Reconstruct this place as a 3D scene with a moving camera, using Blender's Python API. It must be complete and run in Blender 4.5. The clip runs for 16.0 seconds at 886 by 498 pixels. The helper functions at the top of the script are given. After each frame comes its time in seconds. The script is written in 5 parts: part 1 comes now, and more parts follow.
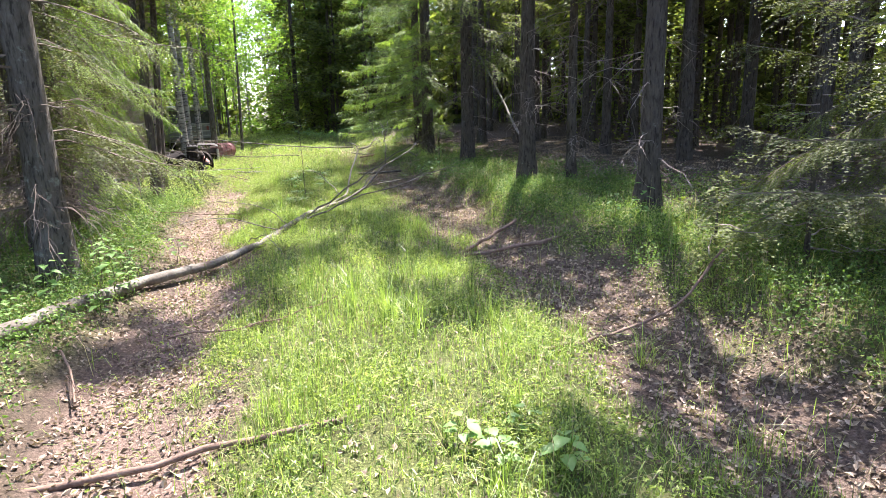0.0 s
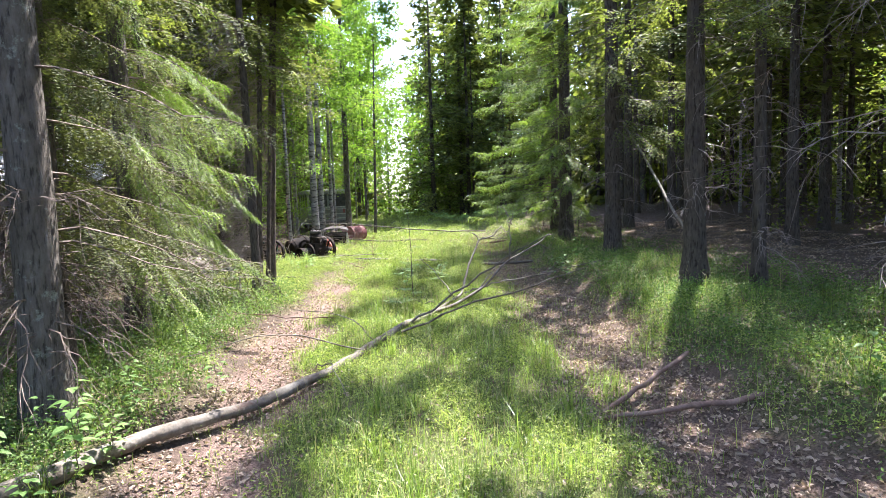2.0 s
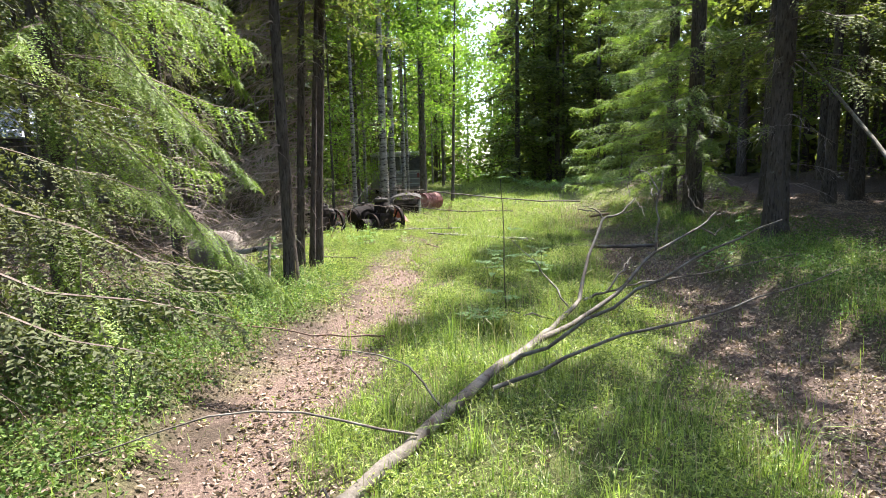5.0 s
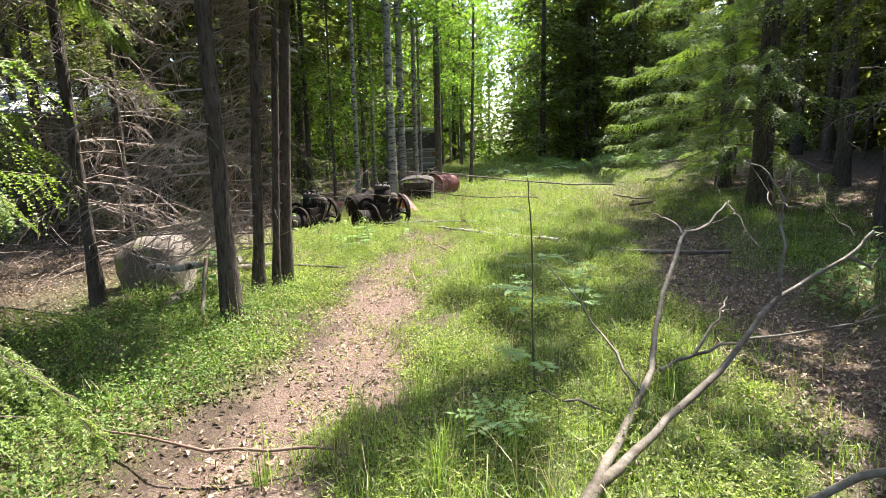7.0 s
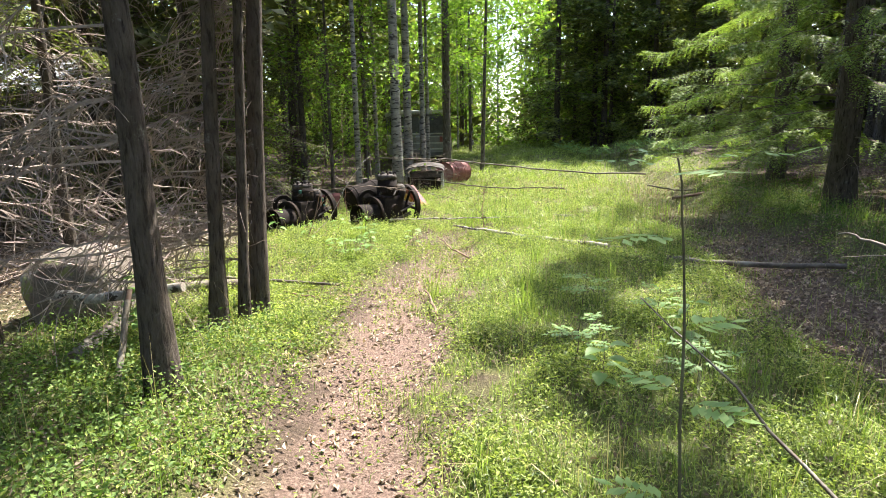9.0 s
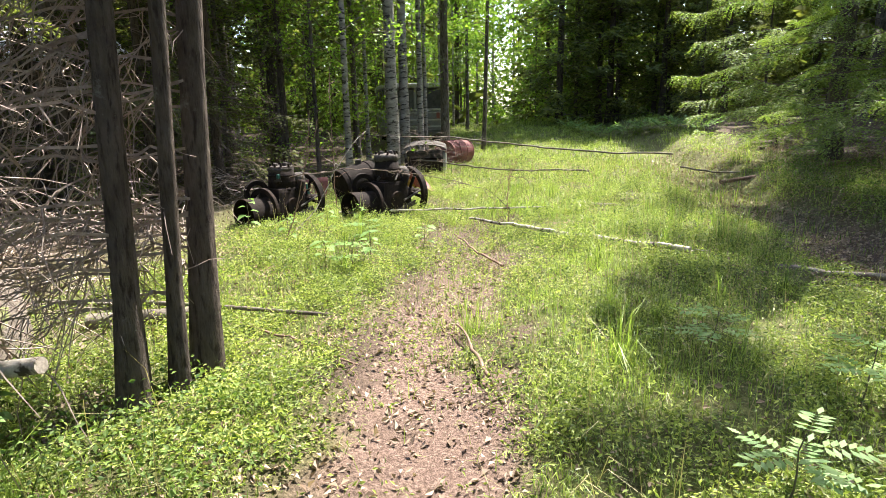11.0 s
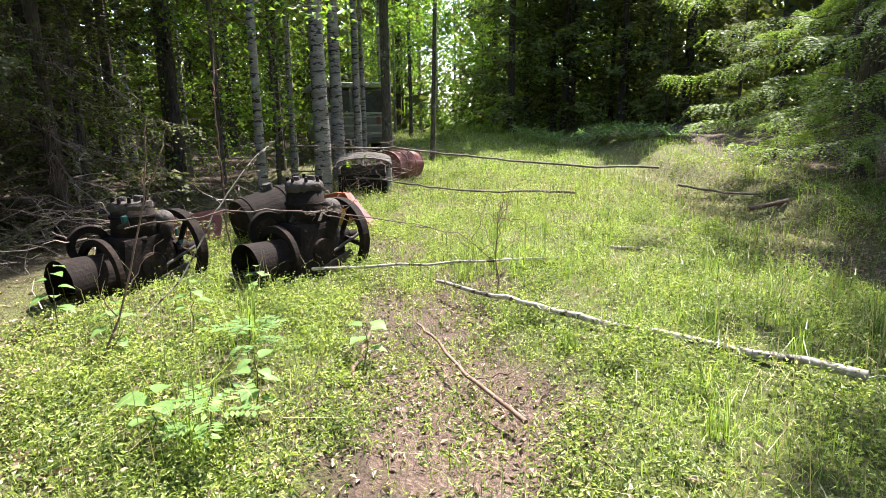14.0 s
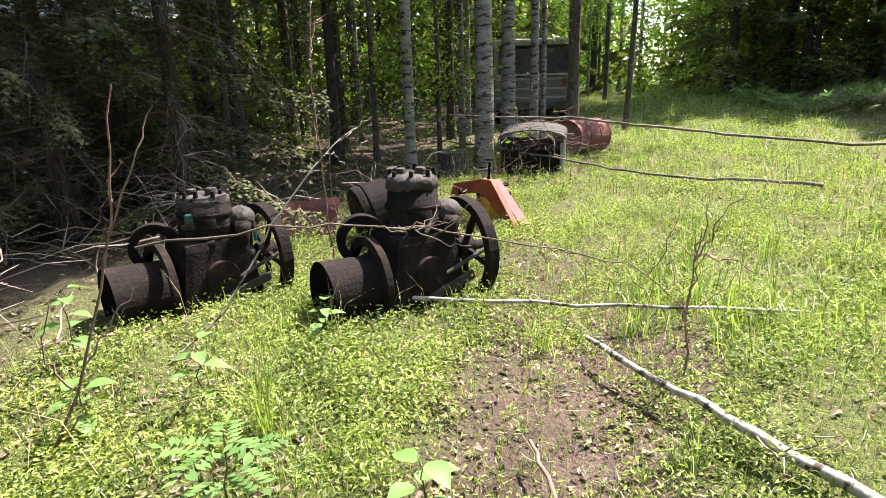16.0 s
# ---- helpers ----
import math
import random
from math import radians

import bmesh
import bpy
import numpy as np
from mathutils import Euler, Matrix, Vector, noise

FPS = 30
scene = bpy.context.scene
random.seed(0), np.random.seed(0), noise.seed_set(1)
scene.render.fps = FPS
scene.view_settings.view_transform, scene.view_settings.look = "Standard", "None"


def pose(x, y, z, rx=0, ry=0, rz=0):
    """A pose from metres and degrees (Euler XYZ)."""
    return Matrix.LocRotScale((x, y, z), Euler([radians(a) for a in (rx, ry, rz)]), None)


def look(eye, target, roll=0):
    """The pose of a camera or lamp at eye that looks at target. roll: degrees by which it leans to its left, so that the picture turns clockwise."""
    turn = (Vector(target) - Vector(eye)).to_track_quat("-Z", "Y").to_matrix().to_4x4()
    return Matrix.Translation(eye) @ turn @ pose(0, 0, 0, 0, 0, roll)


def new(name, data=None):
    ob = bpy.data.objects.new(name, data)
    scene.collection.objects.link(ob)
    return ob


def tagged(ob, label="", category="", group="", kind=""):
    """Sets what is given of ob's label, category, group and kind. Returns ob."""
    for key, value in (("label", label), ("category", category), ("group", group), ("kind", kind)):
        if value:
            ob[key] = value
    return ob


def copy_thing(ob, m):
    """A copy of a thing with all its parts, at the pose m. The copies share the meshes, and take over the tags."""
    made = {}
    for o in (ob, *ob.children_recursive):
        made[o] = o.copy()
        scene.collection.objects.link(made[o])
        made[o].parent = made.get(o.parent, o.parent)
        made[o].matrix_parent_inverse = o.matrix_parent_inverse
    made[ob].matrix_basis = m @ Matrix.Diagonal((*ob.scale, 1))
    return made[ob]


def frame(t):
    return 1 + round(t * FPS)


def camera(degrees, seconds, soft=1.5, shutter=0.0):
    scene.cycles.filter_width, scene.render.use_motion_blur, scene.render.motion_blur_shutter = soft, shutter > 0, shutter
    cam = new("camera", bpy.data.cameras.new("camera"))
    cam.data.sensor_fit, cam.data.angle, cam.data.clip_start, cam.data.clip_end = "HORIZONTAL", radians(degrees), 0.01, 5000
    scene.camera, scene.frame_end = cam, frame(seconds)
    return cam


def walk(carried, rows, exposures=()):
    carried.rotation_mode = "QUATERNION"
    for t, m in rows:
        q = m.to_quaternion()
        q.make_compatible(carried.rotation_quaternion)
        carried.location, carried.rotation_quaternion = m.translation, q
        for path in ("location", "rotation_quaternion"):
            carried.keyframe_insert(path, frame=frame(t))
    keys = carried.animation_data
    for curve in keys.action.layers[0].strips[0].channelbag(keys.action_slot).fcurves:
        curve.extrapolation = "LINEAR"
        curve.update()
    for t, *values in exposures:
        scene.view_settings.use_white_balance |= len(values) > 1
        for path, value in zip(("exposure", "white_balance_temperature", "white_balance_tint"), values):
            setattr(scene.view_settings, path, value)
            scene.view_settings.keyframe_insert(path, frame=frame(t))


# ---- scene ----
cam = camera(73.4, 16.0, soft=0.62)
PATH = [
    (0, (0.082, 0.014, 1.53), (0.06, 1.963, 1.083), -1.6),
    (0.5, (0.15, 0.532, 1.54), (0.127, 2.483, 1.101), -1.6),
    (1, (0.142, 1.037, 1.553), (0.067, 2.993, 1.141), -1.6),
    (1.5, (0.115, 1.584, 1.585), (-0.138, 3.549, 1.307), -1.9),
    (2, (0.114, 2.078, 1.595), (-0.363, 4.013, 1.422), -2.0),
    (2.5, (-0.128, 2.401, 1.517), (-0.776, 4.288, 1.372), -1.9),
    (3, (-0.326, 2.767, 1.492), (-1.018, 4.636, 1.329), -2.1),
    (3.5, (-0.462, 3.222, 1.515), (-1.169, 5.078, 1.281), -2.1),
    (4, (-0.697, 3.817, 1.492), (-1.391, 5.678, 1.252), -1.9),
    (4.2, (-0.758, 4.026, 1.495), (-1.459, 5.884, 1.251), -1.7),
    (6.3, (-1.225, 6.192, 1.538), (-1.987, 8.01, 1.2), -1.5),
    (6.5, (-1.328, 6.418, 1.559), (-2.108, 8.227, 1.215), -1.5),
    (7, (-1.511, 6.925, 1.602), (-2.296, 8.73, 1.246), -1.4),
    (7.5, (-1.709, 7.39, 1.637), (-2.487, 9.199, 1.289), -1.4),
    (8, (-1.999, 7.827, 1.614), (-2.779, 9.638, 1.274), -1.4),
    (8.5, (-2.169, 8.242, 1.598), (-2.955, 10.045, 1.232), -1.3),
    (9, (-2.443, 8.497, 1.53), (-3.23, 10.292, 1.13), -1.2),
    (9.2, (-2.58, 8.604, 1.513), (-3.367, 10.394, 1.096), -1.2),
    (11.3, (-3.586, 10.289, 1.386), (-4.305, 12.096, 0.919), -1.1),
    (11.5, (-3.658, 10.474, 1.407), (-4.357, 12.288, 0.94), -1.2),
    (12, (-3.872, 10.915, 1.393), (-4.556, 12.734, 0.922), -1.1),
    (12.5, (-4.047, 11.304, 1.402), (-4.639, 13.156, 0.934), -0.8),
    (13, (-4.243, 11.72, 1.388), (-4.771, 13.596, 0.938), -0.8),
    (13.5, (-4.448, 12.121, 1.352), (-4.979, 13.997, 0.907), -0.7),
    (14, (-4.577, 12.48, 1.369), (-5.129, 14.348, 0.917), -0.7),
    (14.5, (-4.621, 12.929, 1.367), (-5.229, 14.776, 0.9), -0.8),
    (15, (-4.616, 13.308, 1.386), (-5.511, 15.025, 0.886), -1.3),
    (15.5, (-4.729, 13.716, 1.365), (-5.758, 15.341, 0.817), -1.5),
    (16, (-4.881, 14.092, 1.385), (-5.989, 15.66, 0.824), -1.7),
]
EXPOSURES = [(0, 2.53, 5900, 19), (1, 2.68, 5700, 21), (1.5, 2.68, 5650, 21), (2.5, 2.40, 5900, 18), (3.5, 2.18, 5950, 17), (4.5, 2.22, 5900, 16), (7, 2.27, 6150, 14), (9, 2.34, 6200, 14), (11.5, 2.24, 6250, 15), (12.5, 2.15, 6200, 16), (14, 2.23, 6000, 17), (16, 2.26, 6100, 19)]
walk(cam, [(t, look(eye, target, roll)) for t, eye, target, roll in PATH], EXPOSURES)

# ---- light ----
SUN_AZ, SUN_EL = radians(13.0), radians(58.0)   # azimuth from +y towards +x
world = bpy.data.worlds.new("sky")
scene.world = world
world.use_nodes = True
wn = world.node_tree
sky = wn.nodes.new("ShaderNodeTexSky")
sky.sky_type, sky.sun_disc = "NISHITA", False
sky.sun_elevation, sky.sun_rotation = SUN_EL, SUN_AZ
sky.dust_density = 2.0
wn.links.new(sky.outputs[0], wn.nodes["Background"].inputs[0])
wn.nodes["Background"].inputs[1].default_value = 0.15
sun = new("sun", bpy.data.lights.new("sun", "SUN"))
sun.data.energy, sun.data.angle, sun.data.color = 4.6, radians(0.53), (1.0, 0.93, 0.78)
to_sun = Vector((math.sin(SUN_AZ) * math.cos(SUN_EL), math.cos(SUN_AZ) * math.cos(SUN_EL), math.sin(SUN_EL)))
sun.matrix_world = look(to_sun * 60, (0, 0, 0))


# ---- materials ----
def rgb(c):
    return (*c, 1.0)


def bare_material(name):
    m = bpy.data.materials.new(name)
    m.use_nodes = True
    nt = m.node_tree
    return m, nt, nt.nodes["Principled BSDF"]


def noise_node(nt, scale, detail=5.0, stretch=(1, 1, 1), rough=0.55, space="Object"):
    co = nt.nodes.new("ShaderNodeTexCoord")
    mp = nt.nodes.new("ShaderNodeMapping")
    mp.inputs["Scale"].default_value = stretch
    nz = nt.nodes.new("ShaderNodeTexNoise")
    nz.inputs["Scale"].default_value, nz.inputs["Detail"].default_value = scale, detail
    nz.inputs["Roughness"].default_value = rough
    nt.links.new(co.outputs[space], mp.inputs[0])
    nt.links.new(mp.outputs[0], nz.inputs["Vector"])
    return nz.outputs["Fac"]


def ramp(nt, fac, stops):
    r = nt.nodes.new("ShaderNodeValToRGB")
    e = r.color_ramp.elements
    while len(e) < len(stops):
        e.new(0.5)
    for el, (p, c) in zip(e, stops):
        el.position, el.color = p, rgb(c)
    nt.links.new(fac, r.inputs[0])
    return r.outputs[0]


def mix(nt, fac, a, b, blend="MIX"):
    n = nt.nodes.new("ShaderNodeMix")
    n.data_type, n.blend_type = "RGBA", blend
    for sock, v in ((n.inputs[0], fac), (n.inputs[6], a), (n.inputs[7], b)):
        if isinstance(v, (int, float)):
            sock.default_value = v
        elif isinstance(v, tuple):
            sock.default_value = rgb(v)
        else:
            nt.links.new(v, sock)
    return n.outputs[2]


def bump(nt, p, height, strength, distance):
    b = nt.nodes.new("ShaderNodeBump")
    b.inputs["Strength"].default_value, b.inputs["Distance"].default_value = strength, distance
    nt.links.new(height, b.inputs["Height"])
    nt.links.new(b.outputs[0], p.inputs["Normal"])


def rough_material(name, stops, scale, rough=0.85, bumps=(0.6, 0.01), stretch=(1, 1, 1), fine=40.0, metal=0.0, specks=None, gloss=0.35):
    """Mottled surface: a large stain scale, a fine grain, and relief."""
    m, nt, p = bare_material(name)
    big = noise_node(nt, scale, 6.0, stretch, 0.65)
    small = noise_node(nt, fine, 4.0, stretch, 0.6)
    col = ramp(nt, big, stops)
    col = mix(nt, 0.55, col, ramp(nt, small, [(0.3, (0.35, 0.35, 0.35)), (0.7, (1.0, 1.0, 1.0))]), "MULTIPLY")
    if specks:
        where = ramp(nt, noise_node(nt, specks[1], 3.0, stretch, 0.7), [(specks[2], (0, 0, 0)), (specks[2] + 0.06, (1, 1, 1))])
        col = mix(nt, where, col, specks[0])
    nt.links.new(col, p.inputs["Base Color"])
    p.inputs["Roughness"].default_value, p.inputs["Metallic"].default_value = rough, metal
    p.inputs["Specular IOR Level"].default_value = gloss
    bump(nt, p, small, *bumps)
    return m


def leaf_material(name, dark, light, through_light=0.45, rough=0.55, patch=0.6):
    """Leaves, needles and blades: a hue of their own for each, and light that shines through."""
    m, nt, p = bare_material(name)
    g = nt.nodes.new("ShaderNodeNewGeometry")
    col = ramp(nt, g.outputs["Random Per Island"], [(0.0, dark), (1.0, light)])
    wide = ramp(nt, noise_node(nt, patch, 3.0), [(0.3, (0.62, 0.66, 0.6)), (0.7, (1.15, 1.1, 1.0))])
    col = mix(nt, 1.0, col, wide, "MULTIPLY")
    nt.links.new(col, p.inputs["Base Color"])
    p.inputs["Roughness"].default_value = rough
    p.inputs["Specular IOR Level"].default_value = 0.45
    tr = nt.nodes.new("ShaderNodeBsdfTranslucent")
    nt.links.new(mix(nt, 1.0, col, (1.12, 1.22, 0.7), "MULTIPLY"), tr.inputs[0])
    ms = nt.nodes.new("ShaderNodeMixShader")
    ms.inputs[0].default_value = through_light
    nt.links.new(p.outputs[0], ms.inputs[1])
    nt.links.new(tr.outputs[0], ms.inputs[2])
    nt.links.new(ms.outputs[0], nt.nodes["Material Output"].inputs[0])
    return m


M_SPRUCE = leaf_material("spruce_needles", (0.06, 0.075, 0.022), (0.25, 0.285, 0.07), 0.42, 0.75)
# browner needles of the near spruces; also darkens the left thicket as painted shade
M_SPRUCE_NEAR_SHADE = leaf_material("near_and_shade_spruce_needles", (0.055, 0.062, 0.026), (0.14, 0.155, 0.056), 0.32, 0.8)
M_SPRUCE_YOUNG = leaf_material("spruce_shoots", (0.1, 0.16, 0.03), (0.28, 0.38, 0.07), 0.46)
M_BIRCH_LEAF = leaf_material("birch_leaves", (0.12, 0.22, 0.025), (0.28, 0.42, 0.06), 0.52)
M_GRASS = leaf_material("grass_blades", (0.045, 0.095, 0.015), (0.4, 0.52, 0.115), 0.42, 0.4, patch=0.9)
M_STRAW = leaf_material("dry_straw", (0.3, 0.26, 0.13), (0.5, 0.44, 0.24), 0.3)
M_BILBERRY = leaf_material("bilberry_leaves", (0.045, 0.095, 0.018), (0.2, 0.3, 0.07), 0.35, 0.7)
M_HERB = leaf_material("herb_leaves", (0.055, 0.1, 0.02), (0.45, 0.53, 0.14), 0.42, 0.5, 2.2)
M_BROAD = leaf_material("broad_leaves", (0.12, 0.24, 0.06), (0.24, 0.38, 0.12), 0.45, 0.55)
M_DEADLEAF = leaf_material("dead_leaves", (0.12, 0.083, 0.062), (0.45, 0.345, 0.28), 0.14, 0.75, 1.6)
def bark_material(name, crack, plate, pale, lichen, amount):
    """Flaking bark: upright plates with dark cracks between, and lichen in patches."""
    m, nt, p = bare_material(name)
    flakes = noise_node(nt, 38.0, 9.0, (1, 1, 0.2), 0.62)
    plates = ramp(nt, flakes, [(0.36, (0.0, 0.0, 0.0)), (0.47, (0.75, 0.75, 0.75)), (0.62, (1, 1, 1))])
    tone = ramp(nt, noise_node(nt, 9.0, 6.0, (1, 1, 0.5), 0.7), [(0.3, plate), (0.7, pale)])
    col = mix(nt, plates, crack, tone)
    grey = ramp(nt, noise_node(nt, 6.0, 7.0, rough=0.75), [(amount, (0, 0, 0)), (amount + 0.12, (0.8, 0.8, 0.8))])
    col = mix(nt, grey, col, lichen)
    nt.links.new(col, p.inputs["Base Color"])
    p.inputs["Roughness"].default_value = 0.95
    p.inputs["Specular IOR Level"].default_value = 0.2
    bump(nt, p, flakes, 1.0, 0.035)
    return m


M_BARK = bark_material("spruce_bark", (0.03, 0.023, 0.019), (0.06, 0.047, 0.038), (0.125, 0.105, 0.088), (0.22, 0.23, 0.19), 0.6)
M_BARK_GREY = bark_material("lichened_bark", (0.035, 0.029, 0.024), (0.075, 0.062, 0.052), (0.16, 0.142, 0.12), (0.3, 0.32, 0.27), 0.57)
M_BIRCH = rough_material("birch_bark", [(0.3, (0.15, 0.135, 0.118)), (0.6, (0.33, 0.31, 0.275)), (0.8, (0.47, 0.445, 0.4))], 3.0, 0.8, (0.5, 0.012), (1, 1, 3.5), 30.0, specks=((0.035, 0.03, 0.027), 6.5, 0.535))
M_LOG = rough_material("fallen_log_bark", [(0.3, (0.07, 0.053, 0.04)), (0.5, (0.15, 0.128, 0.1)), (0.75, (0.29, 0.27, 0.225))], 5.0, 0.85, (0.6, 0.012), (1, 1, 1), 32.0, specks=((0.09, 0.06, 0.045), 7.0, 0.6))
M_PALE_POLE = rough_material("pale_birch_pole", [(0.3, (0.2, 0.165, 0.135)), (0.55, (0.42, 0.385, 0.33)), (0.8, (0.58, 0.55, 0.49))], 9.0, 0.8, (0.5, 0.008), (1, 1, 1), 50.0, specks=((0.05, 0.038, 0.03), 11.0, 0.53))
M_TWIG = rough_material("dead_twigs", [(0.3, (0.18, 0.13, 0.108)), (0.7, (0.4, 0.335, 0.29))], 4.0, 0.9, (0.4, 0.004), fine=60.0)
M_DARKTWIG = rough_material("brown_twigs", [(0.3, (0.09, 0.065, 0.05)), (0.7, (0.22, 0.17, 0.14))], 4.0, 0.9, (0.4, 0.004), fine=60.0)
M_STICK = rough_material("brown_stick", [(0.3, (0.12, 0.07, 0.05)), (0.7, (0.3, 0.2, 0.15))], 8.0, 0.85, (0.5, 0.006), fine=60.0)
M_GREENTWIG = rough_material("live_twig", [(0.3, (0.07, 0.06, 0.04)), (0.7, (0.16, 0.15, 0.08))], 8.0, 0.8, (0.4, 0.004), fine=60.0)
M_STONE = rough_material("granite", [(0.3, (0.12, 0.098, 0.082)), (0.55, (0.2, 0.168, 0.142)), (0.8, (0.29, 0.255, 0.22))], 3.0, 0.9, (0.6, 0.02), fine=60.0, specks=((0.2, 0.22, 0.09), 5.0, 0.6))
M_IRON = rough_material("rusty_cast_iron", [(0.3, (0.009, 0.007, 0.006)), (0.55, (0.019, 0.014, 0.012)), (0.8, (0.055, 0.034, 0.024))], 6.0, 0.85, (0.6, 0.01), fine=55.0, gloss=0.12)
M_IRON_LIGHT = rough_material("dusty_iron", [(0.3, (0.025, 0.021, 0.018)), (0.6, (0.065, 0.055, 0.048)), (0.8, (0.16, 0.14, 0.12))], 9.0, 0.75, (0.9, 0.012), fine=34.0, gloss=0.3)
M_RED = rough_material("faded_red_paint", [(0.3, (0.14, 0.045, 0.042)), (0.55, (0.24, 0.085, 0.078)), (0.8, (0.38, 0.2, 0.18))], 4.0, 0.7, (0.3, 0.004), fine=50.0, specks=((0.2, 0.1, 0.06), 9.0, 0.63))
M_ORANGE = rough_material("orange_red_paint", [(0.3, (0.2, 0.04, 0.025)), (0.6, (0.36, 0.085, 0.045)), (0.8, (0.45, 0.17, 0.1))], 6.0, 0.6, (0.3, 0.004), fine=60.0)
M_YELLOW = rough_material("ochre_paint", [(0.3, (0.4, 0.2, 0.03)), (0.7, (0.65, 0.36, 0.05))], 7.0, 0.6, (0.3, 0.004), fine=60.0)
M_TEAL = rough_material("teal_paint", [(0.3, (0.015, 0.05, 0.042)), (0.7, (0.04, 0.19, 0.15))], 8.0, 0.6, (0.3, 0.004), fine=60.0)
M_SHEET = rough_material("weathered_sheet_metal", [(0.3, (0.045, 0.045, 0.04)), (0.55, (0.1, 0.1, 0.092)), (0.8, (0.2, 0.195, 0.18))], 4.0, 0.7, (0.3, 0.006), fine=45.0, specks=((0.18, 0.1, 0.06), 6.0, 0.62))
M_SHEET_PALE = rough_material("pale_dented_sheet", [(0.3, (0.26, 0.27, 0.24)), (0.55, (0.4, 0.41, 0.37)), (0.8, (0.5, 0.5, 0.46))], 3.0, 0.6, (0.3, 0.006), fine=45.0, metal=0.2, specks=((0.16, 0.1, 0.07), 6.0, 0.64))
M_CAB = rough_material("dull_grey_vehicle_paint", [(0.3, (0.12, 0.125, 0.12)), (0.6, (0.22, 0.225, 0.21)), (0.8, (0.32, 0.32, 0.29))], 2.0, 0.55, (0.2, 0.005), fine=40.0, specks=((0.2, 0.13, 0.09), 5.0, 0.62))
M_DARKGLASS = rough_material("dirty_window_glass", [(0.3, (0.03, 0.033, 0.033)), (0.7, (0.09, 0.095, 0.09))], 3.0, 0.25, (0.05, 0.002), fine=30.0)
M_BOARD = rough_material("grey_weathered_boards", [(0.3, (0.1, 0.09, 0.08)), (0.7, (0.24, 0.22, 0.2))], 3.0, 0.9, (0.6, 0.01), (6, 6, 0.5), 20.0)
M_ROOF = rough_material("pale_sheet_roof", [(0.3, (0.35, 0.36, 0.38)), (0.7, (0.55, 0.56, 0.58))], 2.0, 0.6, (0.3, 0.01), fine=20.0)


def ground_material():
    m, nt, p = bare_material("forest_ground")
    at = nt.nodes.new("ShaderNodeAttribute")
    at.attribute_name = "cover"
    sep = nt.nodes.new("ShaderNodeSeparateColor")
    nt.links.new(at.outputs["Color"], sep.inputs[0])
    fine = noise_node(nt, 55.0, 6.0, rough=0.7)
    mid = noise_node(nt, 9.0, 6.0, rough=0.65)
    needles = ramp(nt, fine, [(0.3, (0.035, 0.025, 0.018)), (0.55, (0.075, 0.055, 0.04)), (0.75, (0.15, 0.115, 0.08))])
    soil = ramp(nt, fine, [(0.3, (0.055, 0.036, 0.027)), (0.5, (0.155, 0.105, 0.083)), (0.75, (0.33, 0.24, 0.195))])
    moss = ramp(nt, fine, [(0.3, (0.035, 0.045, 0.013)), (0.55, (0.115, 0.135, 0.036)), (0.75, (0.25, 0.25, 0.09))])
    brown = mix(nt, ramp(nt, mid, [(0.45, (0, 0, 0)), (0.65, (0.35, 0.35, 0.35))]), needles, soil)
    col = mix(nt, sep.outputs[0], brown, soil)
    edge = nt.nodes.new("ShaderNodeMath")
    edge.operation = "MULTIPLY"
    nt.links.new(sep.outputs[1], edge.inputs[0])
    nt.links.new(ramp(nt, mid, [(0.3, (0.35, 0.35, 0.35)), (0.6, (1, 1, 1))]), edge.inputs[1])
    col = mix(nt, edge.outputs[0], col, moss)
    nt.links.new(col, p.inputs["Base Color"])
    p.inputs["Roughness"].default_value = 0.95
    p.inputs["Specular IOR Level"].default_value = 0.2
    bump(nt, p, fine, 0.9, 0.03)
    return m


M_GROUND = ground_material()


